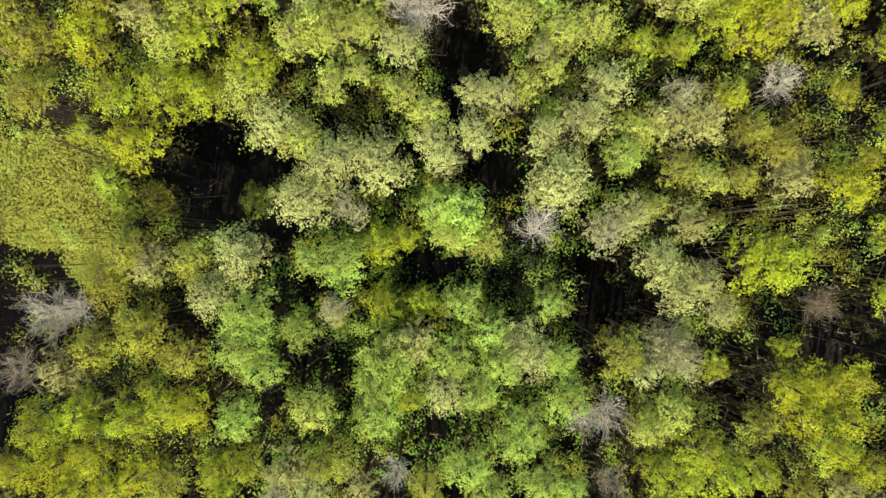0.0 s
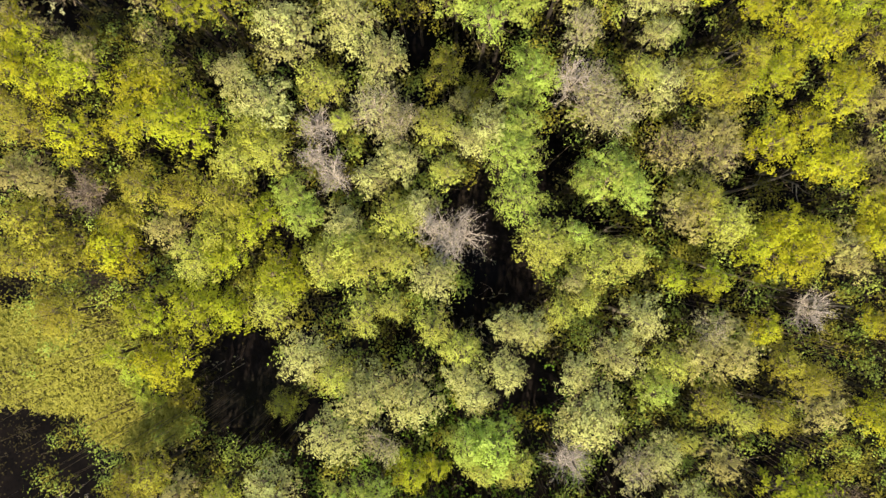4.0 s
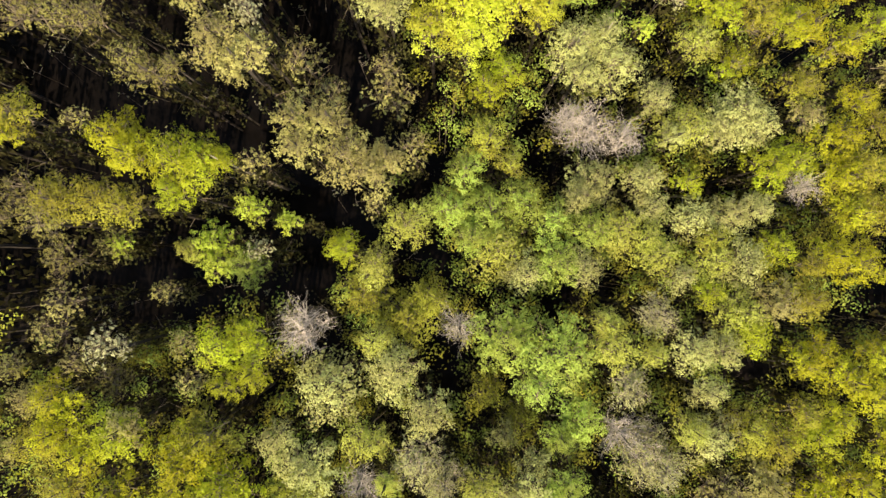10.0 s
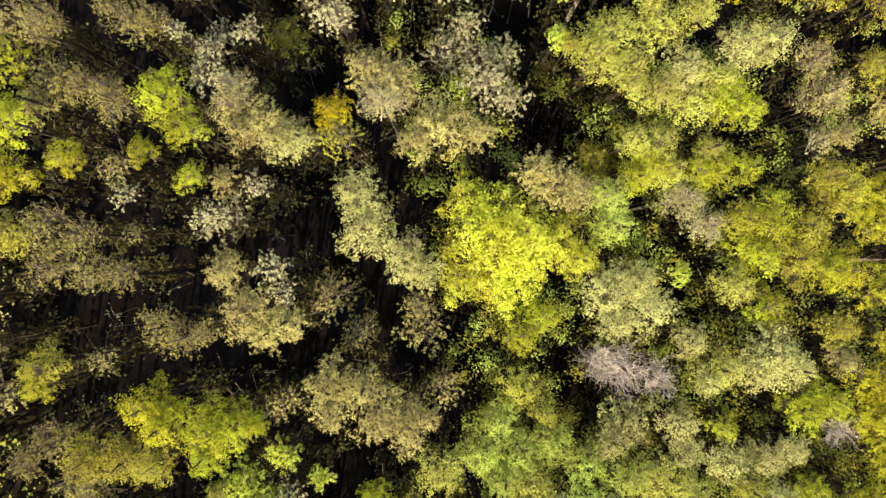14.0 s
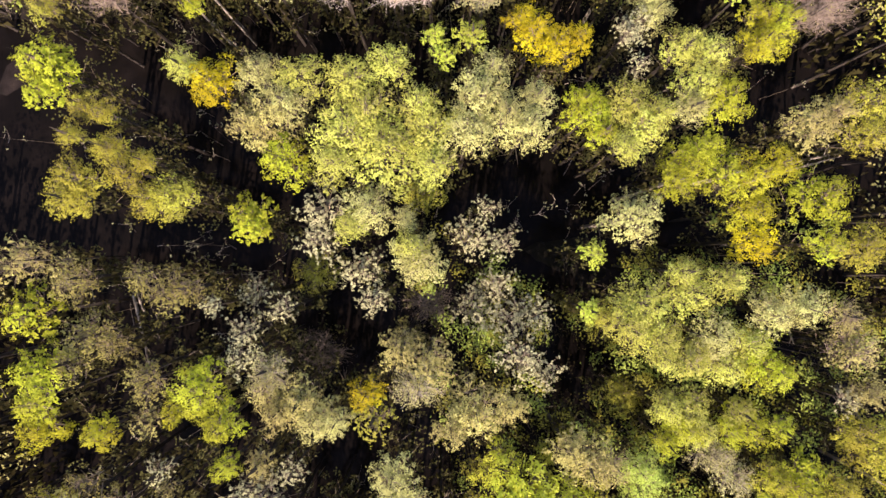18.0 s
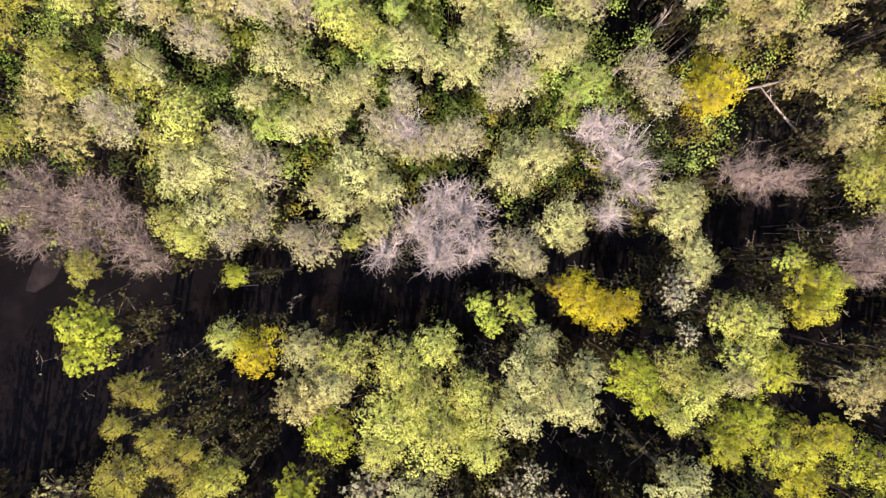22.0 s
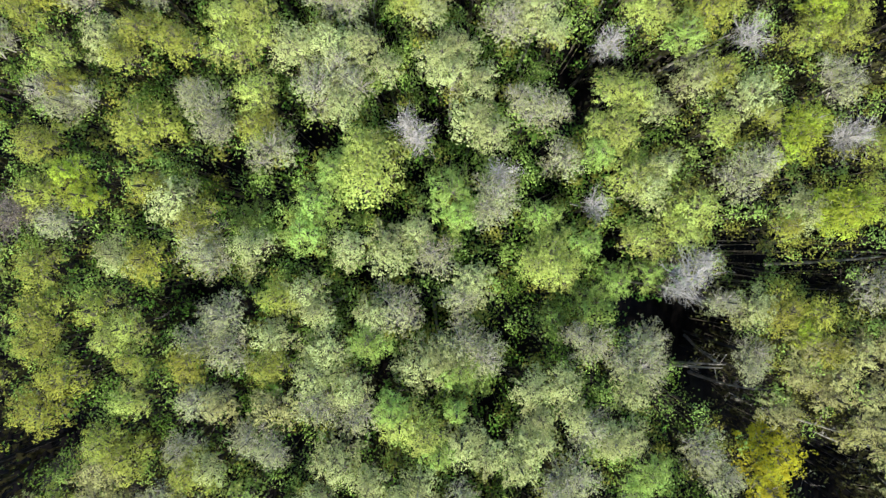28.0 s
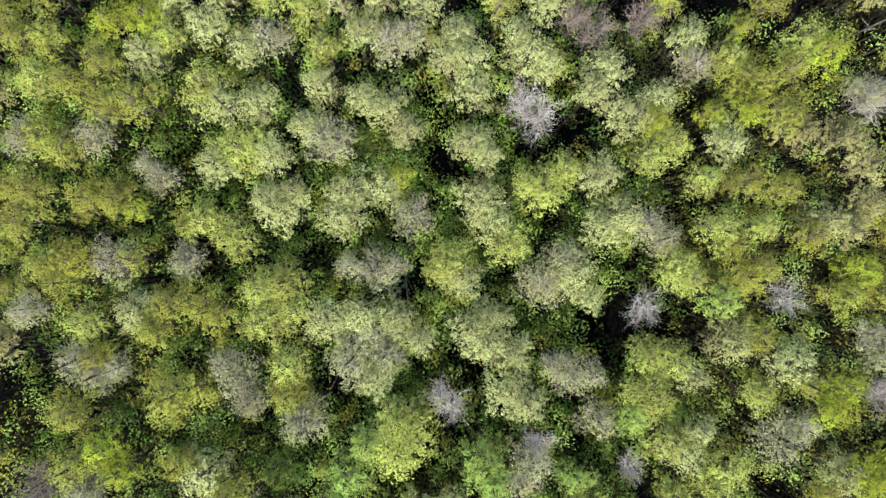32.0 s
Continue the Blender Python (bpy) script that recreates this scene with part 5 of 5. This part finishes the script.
CLEARINGS += [(1.2, 71.6, 2.2), (-39.2, 81.4, 2.2), (-20.6, 71.6, 2.2), (12.2, 84.7, 2.2), (7.4, 77.1, 2.2), (14.7, 72.7, 2.2), (-5.6, 117.3, 2.2), (-27.0, 90.5, 2.2),
     (0.5, 105.2, 2.2), (1.7, 14.5, 2.2), (-0.3, -1.9, 2.2), (9.0, -6.4, 2.2), (-26.3, 30.7, 2.2), (-13.0, 36.7, 2.2), (2.6, 10.2, 2.2), (-26.9, 70.0, 2.2),
     (11.3, 76.0, 2.2), (-29.1, 58.6, 2.2), (-12.3, 72.3, 2.2), (-24.7, 65.3, 2.2), (-33.5, 65.6, 2.2), (9.8, 73.5, 2.2), (0.3, 58.7, 2.2), (-15.7, 47.1, 2.2),
     (-24.9, 48.1, 2.2), (-16.8, 52.6, 2.2), (-18.2, 39.0, 2.2), (-31.7, 26.7, 2.2), (27.6, -7.1, 2.2), (-16.9, 48.5, 2.2)]  # black openings with almost nothing on the ground: x, y, radius
CLEARINGS += [(-27.3, 91.8, 1.8), (-29.8, 91.1, 1.6), (-35.0, 87.6, 1.4), (-35.1, 84.5, 1.6), (-17.2, 86.8, 1.4), (-26.3, 84.4, 1.6), (2.4, 90.2, 2.0), (2.7, 86.7, 2.2),
     (4.1, 88.7, 1.2), (-1.1, 92.3, 2.4), (-2.1, 93.7, 1.6), (-4.8, 104.9, 2.2), (-33.4, 111.4, 1.6), (-17.0, 107.4, 1.4), (-28.9, 109.6, 1.2), (-21.3, 101.5, 1.2),
     (-7.7, 90.9, 1.0), (-11.3, 84.3, 1.2)]
CLEARINGS += [(-1.4, -1.2, 1.6), (9.7, -1.6, 2.5), (10.0, -4.1, 2.3), (8.9, -7.0, 1.6), (18.2, -7.4, 2.5), (17.8, -10.3, 2.1), (-7.8, -6.1, 1.4), (-11.1, -8.6, 1.4),
     (-9.0, -11.3, 1.6), (-13.3, -12.2, 1.4), (-0.4, -10.1, 1.6), (-5.4, -9.4, 1.2), (21.8, -3.2, 2.1), (26.4, -3.2, 2.5), (23.6, -6.1, 1.6), (15.7, -11.7, 1.6),
     (4.6, -14.5, 1.2), (11.4, -13.1, 1.2)]


def green_floor(x, y):
    """Where fresh green growth covers the ground: the far end of the wood and a part of its near end."""
    return y + 4 * noise.noise(Vector((x * 0.2, y * 0.2, 7.0))) > 79 and x + 0.137 * y < 13 or y < 4 and -11 < x < 9


def spot_shade(x, y):
    if any((x - a) ** 2 + (y - b) ** 2 < (0.9 * r) ** 2 for a, b, r in CLEARINGS):
        return -1
    return noise.noise(Vector((x * 0.11, y * 0.11, 9.0)))


def undergrowth(name, seed, count, low, high, leaf_low, leaf_high, leaves, label):
    rng = random.Random(seed)
    s = Shape()
    for k in range(count):
        y = rng.uniform(-24, 128)
        x = -0.137 * y + rng.uniform(-36, 36)
        if spot_shade(x, y) < -0.1 or open_side(x, y):
            continue
        g, tall = ground_height(x, y), rng.uniform(low, high)
        foot, tip = Vector((x, y, g - 0.05)), Vector((x + rng.gauss(0, 0.3), y + rng.gauss(0, 0.3), g + tall))
        s.rod([foot, foot.lerp(tip, 0.5) + Vector((rng.gauss(0, .1), rng.gauss(0, .1), 0)), tip], [0.02, 0.012, 0.004], 1, 3)
        wide = 0.25 + 0.09 * tall
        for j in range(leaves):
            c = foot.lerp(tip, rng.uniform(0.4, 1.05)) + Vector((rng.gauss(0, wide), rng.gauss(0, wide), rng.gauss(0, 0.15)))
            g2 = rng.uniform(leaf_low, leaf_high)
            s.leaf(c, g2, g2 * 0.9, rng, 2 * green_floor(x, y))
    # first slot: leaves darkened so that their colour holds the shade under the crowns
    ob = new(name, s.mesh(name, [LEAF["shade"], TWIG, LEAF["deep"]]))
    return tagged(ob, label, "undergrowth", "", "stuff")


undergrowth("undergrowth", 21, 2600, 0.4, 2.4, 0.09, 0.16, 24, "brambles and ferns under the trees, shade painted into their dark leaves")
undergrowth("saplings", 22, 2600, 3.0, 8.0, 0.11, 0.19, 40, "saplings under the crowns, shade painted into their dark leaves")


# ---- thin pale saplings that stand out of the black openings, with a few leaves each ----
def opening_saplings():
    rng = random.Random(23)
    s = Shape()
    for k in range(1500):
        y = rng.uniform(-10, 118)
        x = -0.137 * y + rng.uniform(-27, 27)
        if not (open_side(x, y) or spot_shade(x, y) == -1) or noise.noise(Vector((x * 0.3, y * 0.3, 5.0))) < -0.05:
            continue
        g, tall = ground_height(x, y), rng.uniform(1.5, 8.0)
        foot = Vector((x, y, g - 0.05))
        tip = foot + Vector((rng.gauss(0, 0.5), rng.gauss(0, 0.5), tall))
        s.twig(foot, tip, 0.018)
        for j in range(rng.randint(2, 5)):
            c = foot.lerp(tip, rng.uniform(0.6, 1.0))
            d = c + Vector((rng.gauss(0, 0.35), rng.gauss(0, 0.35), rng.uniform(0, 0.5)))
            s.twig(c, d, 0.014)
            for i in range(rng.randint(1, 4)):
                s.leaf(d + Vector((rng.gauss(0, 0.07), rng.gauss(0, 0.07), rng.gauss(0, 0.07))), 0.1, 0.08, rng)
    return tagged(new("saplings", s.mesh("saplings", [LEAF["pale"], PALE])), "thin pale saplings with few leaves in black openings", "undergrowth", "", "stuff")


opening_saplings()


# ---- the wood goes on round the part flown over: trees mostly unseen, added for their shade ----
def outer_wood(name, seed, leaf, label):
    rng = random.Random(seed)
    s = Shape()
    for k in range(780):
        y = rng.uniform(-42, 146)
        x = -0.137 * y + rng.uniform(-43, 43)
        if abs(x + 0.137 * y) < 27.3 and -17 < y < 126:
            continue
        if (-60 < x < -22 and -15 < y < 11) or (x < -22 and 57 < y < 75):
            continue
        g, top, r = ground_height(x, y), rng.uniform(9.5, 14.0), rng.uniform(1.3, 2.3)
        foot = Vector((x, y, g - 0.1))
        s.rod([foot, foot + Vector((rng.gauss(0, .2), rng.gauss(0, .2), top * 0.5)), foot + Vector((0, 0, top - r))], [0.16, 0.12, 0.06], 1, 5)
        lumps = [Vector((rng.gauss(0, 0.5) * r, rng.gauss(0, 0.5) * r, 0)) for j in range(9)]
        for c in lumps:
            c.z = top - 0.5 - 0.7 * (c.x ** 2 + c.y ** 2) / r - rng.uniform(0, 1.5)
        for j in range(105):
            c = foot + rng.choice(lumps) + Vector((rng.gauss(0, 0.3), rng.gauss(0, 0.3), rng.gauss(0, 0.3)))
            g2 = rng.uniform(0.15, 0.22)
            s.leaf(c, g2, g2 * 0.9, rng)
        # upright sprays added under the crown to keep sun off the floor
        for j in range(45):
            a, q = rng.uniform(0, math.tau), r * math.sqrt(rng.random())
            s.sun_blocker(foot + Vector((q * math.cos(a), q * math.sin(a), rng.uniform(0.14, 0.75) * top)), 0.7, 0.4, rng, 2)
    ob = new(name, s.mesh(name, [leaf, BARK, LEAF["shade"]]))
    return tagged(ob, label, "woodland", "", "stuff")


outer_wood("outer_wood", 31, LEAF["olive"], "olive-green trees of the wood further out, added to shade its edges")
outer_wood("outer_wood", 32, LEAF["yellow"], "yellow-green trees of the wood further out, added to shade its edges")
outer_wood("outer_wood", 33, LEAF["tan"], "brownish trees of the wood further out, added to shade its edges")


# ---- rough grass in the clearing ----
def grass(cx, cy, rx, ry, count, seed, label):
    rng = random.Random(seed)
    s = Shape()
    for k in range(count):
        a, q = rng.uniform(0, math.tau), math.sqrt(rng.random()) * rng.uniform(0.8, 1.0)
        x, y = cx + rx * q * math.cos(a), cy + ry * q * math.sin(a)
        foot = Vector((x, y, ground_height(x, y)))
        for j in range(5):
            tip = foot + Vector((rng.gauss(0, 0.22), rng.gauss(0, 0.22), rng.uniform(0.35, 0.9)))
            s.twig(foot, tip, 0.02, 0)
        for j in range(4):
            s.leaf(foot + Vector((rng.gauss(0, 0.2), rng.gauss(0, 0.2), rng.uniform(0.3, 0.8))), 0.22, 0.13, rng)
    ob = new("grass", s.mesh("grass", [GRASS]))
    return tagged(ob, label, "grass", "", "stuff")


grass(-29.5, 4.4, 8.5, 4.6, 4500, 41, "rough yellow-green grass and weeds in a clearing")
grass(-24.0, -0.6, 4.6, 2.2, 1300, 42, "coarse dry tussocks of grass beside a black pool")


# ---- lower branches and bushes that fill the wood below the crowns; shade painted into the leaves ----
def lower_growth():
    rng = random.Random(51)
    s = Shape()
    for x, y, r, top in PLANTED:
        green = green_floor(x, y)
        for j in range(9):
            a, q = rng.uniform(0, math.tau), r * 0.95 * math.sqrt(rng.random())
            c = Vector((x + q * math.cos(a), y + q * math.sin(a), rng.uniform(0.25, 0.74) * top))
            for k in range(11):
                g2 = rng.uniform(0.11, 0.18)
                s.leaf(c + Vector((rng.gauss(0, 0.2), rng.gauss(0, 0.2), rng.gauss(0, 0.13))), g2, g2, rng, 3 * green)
        # added sprays, edge-on from above, that block sun between the trunks
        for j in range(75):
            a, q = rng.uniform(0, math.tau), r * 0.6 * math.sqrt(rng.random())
            s.sun_blocker(Vector((x + q * math.cos(a), y + q * math.sin(a), rng.uniform(0.3, 0.82) * top)), 0.55, 0.26, rng, 2)
        for j in range(5):
            a, h = rng.uniform(0, math.tau), rng.uniform(0.25, 0.7) * top
            s.twig(Vector((x, y, h)), Vector((x + r * 0.9 * math.cos(a), y + r * 0.9 * math.sin(a), h + 0.4 * r)), 0.025)
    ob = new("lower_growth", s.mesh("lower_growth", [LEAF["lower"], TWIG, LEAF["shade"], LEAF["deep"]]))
    return tagged(ob, "lower branches and bushes below the crowns, shade painted in, with added sun-blocking sprays", "undergrowth", "", "stuff")


lower_growth()


# ---- green bushes round the crowns of the closed wood ----
def shrub_layer(name, seed, leaf, label):
    rng = random.Random(seed)
    s = Shape()
    for x, y, r, top in PLANTED:
        if open_side(x, y):
            continue
        for j in range(2):
            a, q = rng.uniform(0, math.tau), r * rng.uniform(0.8, 1.5)
            c = Vector((x + q * math.cos(a), y + q * math.sin(a), rng.uniform(0.5, 0.82) * top))
            if spot_shade(c.x, c.y) == -1:
                continue
            s.twig(Vector((c.x, c.y, c.z - 1.6)), c, 0.02)
            for k in range(66):
                d = Vector((rng.gauss(0, 0.34), rng.gauss(0, 0.34), rng.gauss(0, 0.24)))
                g2 = rng.uniform(0.11, 0.17)
                s.leaf(c + d, g2, g2 * 0.9, rng, 0, 0.4, Vector((d.x, d.y, 0.6)).normalized())
    ob = new(name, s.mesh(name, [leaf, TWIG]))
    return tagged(ob, label, "undergrowth", "", "stuff")


shrub_layer("shrub_layer", 71, LEAF["green"], "mid-green bushes between the taller crowns")
shrub_layer("shrub_layer", 72, LEAF["olive"], "olive-green bushes between the taller crowns")


# ---- bushes and young trees that grow up into the gaps of the closed wood ----
def gap_bushes(name, seed, leaf, far_leaf, label):
    rng = random.Random(seed)
    cells = {}
    for x, y, r, top in PLANTED:
        cells.setdefault((int(x // 3), int(y // 3)), []).append((x, y, r))
    s = Shape()
    for k in range(4600):
        y = rng.uniform(-14, 122)
        x = -0.137 * y + rng.uniform(-26, 26)
        if open_side(x, y) or spot_shade(x, y) == -1 or noise.noise(Vector((x * 0.16, y * 0.16, 0.1 * seed))) < (0.15 if 22 < y < 60 else -0.45 if y > 84 else -0.1):
            continue
        i, j = int(x // 3), int(y // 3)
        near = [t for u in (-1, 0, 1) for v in (-1, 0, 1) for t in cells.get((i + u, j + v), ())]
        if any((x - a) ** 2 + (y - b) ** 2 < ((0.62 if y > 84 else 0.8) * r) ** 2 for a, b, r in near):
            continue
        c, wide = Vector((x, y, rng.uniform(6.5, 10.8))), rng.uniform(0.3, 0.5)
        s.twig(Vector((x + rng.gauss(0, .2), y + rng.gauss(0, .2), ground_height(x, y) - 0.1)), c, 0.035)
        for q in range(70):
            d = Vector((rng.gauss(0, wide), rng.gauss(0, wide), rng.gauss(0, wide * 0.6)))
            g2 = rng.uniform(0.09, 0.14)
            s.leaf(c + d, g2, g2 * 0.9, rng, 2 * green_floor(x, y), 0.4, Vector((d.x, d.y, 0.5)).normalized())
    return tagged(new(name, s.mesh(name, [leaf, TWIG, far_leaf])), label, "undergrowth", "", "stuff")


gap_bushes("gap_bushes", 81, LEAF["green"], LEAF["green"], "mid-green bushes in the gaps of the closed wood")
gap_bushes("gap_bushes", 82, LEAF["olive"], LEAF["deep"], "olive and deep green bushes in the gaps of the closed wood")


# ---- leaning and dead birch stems between the crowns ----
rng_stem = random.Random(61)


def dead_stem(x0, y0, x1, y1, top):
    """A pale stem that leans from its foot to its tip, with a few broken side branches."""
    rng = rng_stem
    g = ground_height(x0, y0)
    foot, tip = Vector((0, 0, g - 0.15)), Vector((x1 - x0, y1 - y0, top))
    bend = Vector((rng.gauss(0, .15), rng.gauss(0, .15), 0))
    pts = [foot.lerp(tip, u) + bend * math.sin(math.pi * u) for u in (0, 0.2, 0.4, 0.6, 0.8, 1.0)]
    s = Shape()
    s.rod(pts, [0.12, 0.105, 0.09, 0.075, 0.055, 0.025], 0, 7)
    ob = tagged(new("dead_stem"), "leaning dead birch stem with pale bark and broken branches", "dead tree", "dead stems")
    ob.matrix_basis = pose(x0, y0, 0)
    trunk = part("trunk", s.mesh("trunk", [BIRCH]), ob, Matrix.Identity(4))
    for k in range(5):
        p = foot.lerp(tip, rng.uniform(0.5, 0.97))
        d = ((tip - foot).normalized() * 0.7 + Vector((rng.gauss(0, .6), rng.gauss(0, .6), rng.gauss(0.1, .4)))).normalized()
        n = rng.uniform(0.5, 1.3)
        b = Shape()
        b.rod([p, p + d * n * 0.55, p + d * n + Vector((0, 0, rng.gauss(0, 0.15)))], [0.03, 0.02, 0.008], 0, 4)
        part("branch", b.mesh("branch", [BIRCH]), trunk, Matrix.Identity(4))
    return ob


for row in [
    (7.1, 83.7, 11.0, 83.3, 9.0), (13.7, 63.7, 16.0, 64.6, 8.0), (-31.1, 56.0, -26.9, 51.3, 5.0),
    (19.1, 1.9, 21.7, 2.4, 7.5), (18.1, -11.2, 21.8, -7.3, 6.0), (12.7, 123.4, 12.0, 122.7, 7.0),
    (7.5, 12.3, 9.2, 14.0, 7.0), (17.2, 16.1, 19.5, 17.1, 9.0), (14.8, 12.0, 19.2, 9.7, 8.0),
    (20.5, 37.2, 20.1, 37.2, 8.0), (10.0, 93.2, 12.0, 93.9, 9.0), (0.7, 106.4, 2.8, 106.4, 10.0),
    (-19.1, 107.9, -17.1, 109.1, 9.0), (2.2, 86.0, 3.4, 87.5, 8.0), (2.0, 86.1, 3.2, 87.3, 8.0),
    (4.5, 85.4, 5.1, 86.0, 8.0), (16.3, 24.7, 17.8, 25.0, 9.0), (3.5, 53.4, 4.8, 53.5, 8.0),
    (-10.4, 17.3, -9.8, 17.0, 9.0), (-6.4, 17.3, -7.8, 17.4, 9.0), (20.7, 11.1, 18.9, 10.1, 8.0),
    (25.0, 8.6, 23.0, 8.9, 8.0), (22.3, 9.0, 19.9, 8.9, 8.0), (21.5, 18.0, 19.1, 16.1, 9.0),
    (12.3, 35.7, 10.3, 34.8, 9.0), (19.7, 35.5, 19.7, 34.0, 8.0), (15.4, 24.6, 16.3, 24.9, 8.0),
    (5.5, 55.2, 4.3, 53.0, 9.0), (9.6, 54.3, 7.7, 52.2, 9.0), (16.4, 55.4, 12.6, 53.5, 9.0),
    (20.2, 43.2, 18.7, 42.8, 8.0), (15.9, 34.5, 14.7, 35.2, 8.0), (20.8, 49.5, 17.8, 48.0, 8.0),
    (-29.8, 54.1, -29.6, 56.2, 1.5), (17.7, 65.3, 16.1, 64.8, 8.0), (18.5, 46.5, 18.8, 47.5, 7.0),
    (4.3, 88.1, 3.1, 87.5, 8.0), (-27.8, 92.3, -21.4, 86.3, 9.0), (-14.1, 90.8, -13.3, 85.9, 9.0),
    (2.3, 106.9, 3.5, 106.6, 9.0), (-18.5, 112.2, -17.1, 105.9, 9.0), (-2.8, 110.6, -4.1, 108.7, 9.0),
    (18.0, 79.9, 9.2, 83.2, 7.0), (-0.8, 97.5, -6.0, 97.0, 9.0), (-35.7, 121.2, -30.1, 117.5, 8.0),
    (17.2, 125.4, 10.7, 122.1, 7.0), (-2.5, 112.7, -1.5, 112.4, 8.0), (-34.9, 121.2, -28.7, 115.7, 8.0),
]:
    dead_stem(*row)
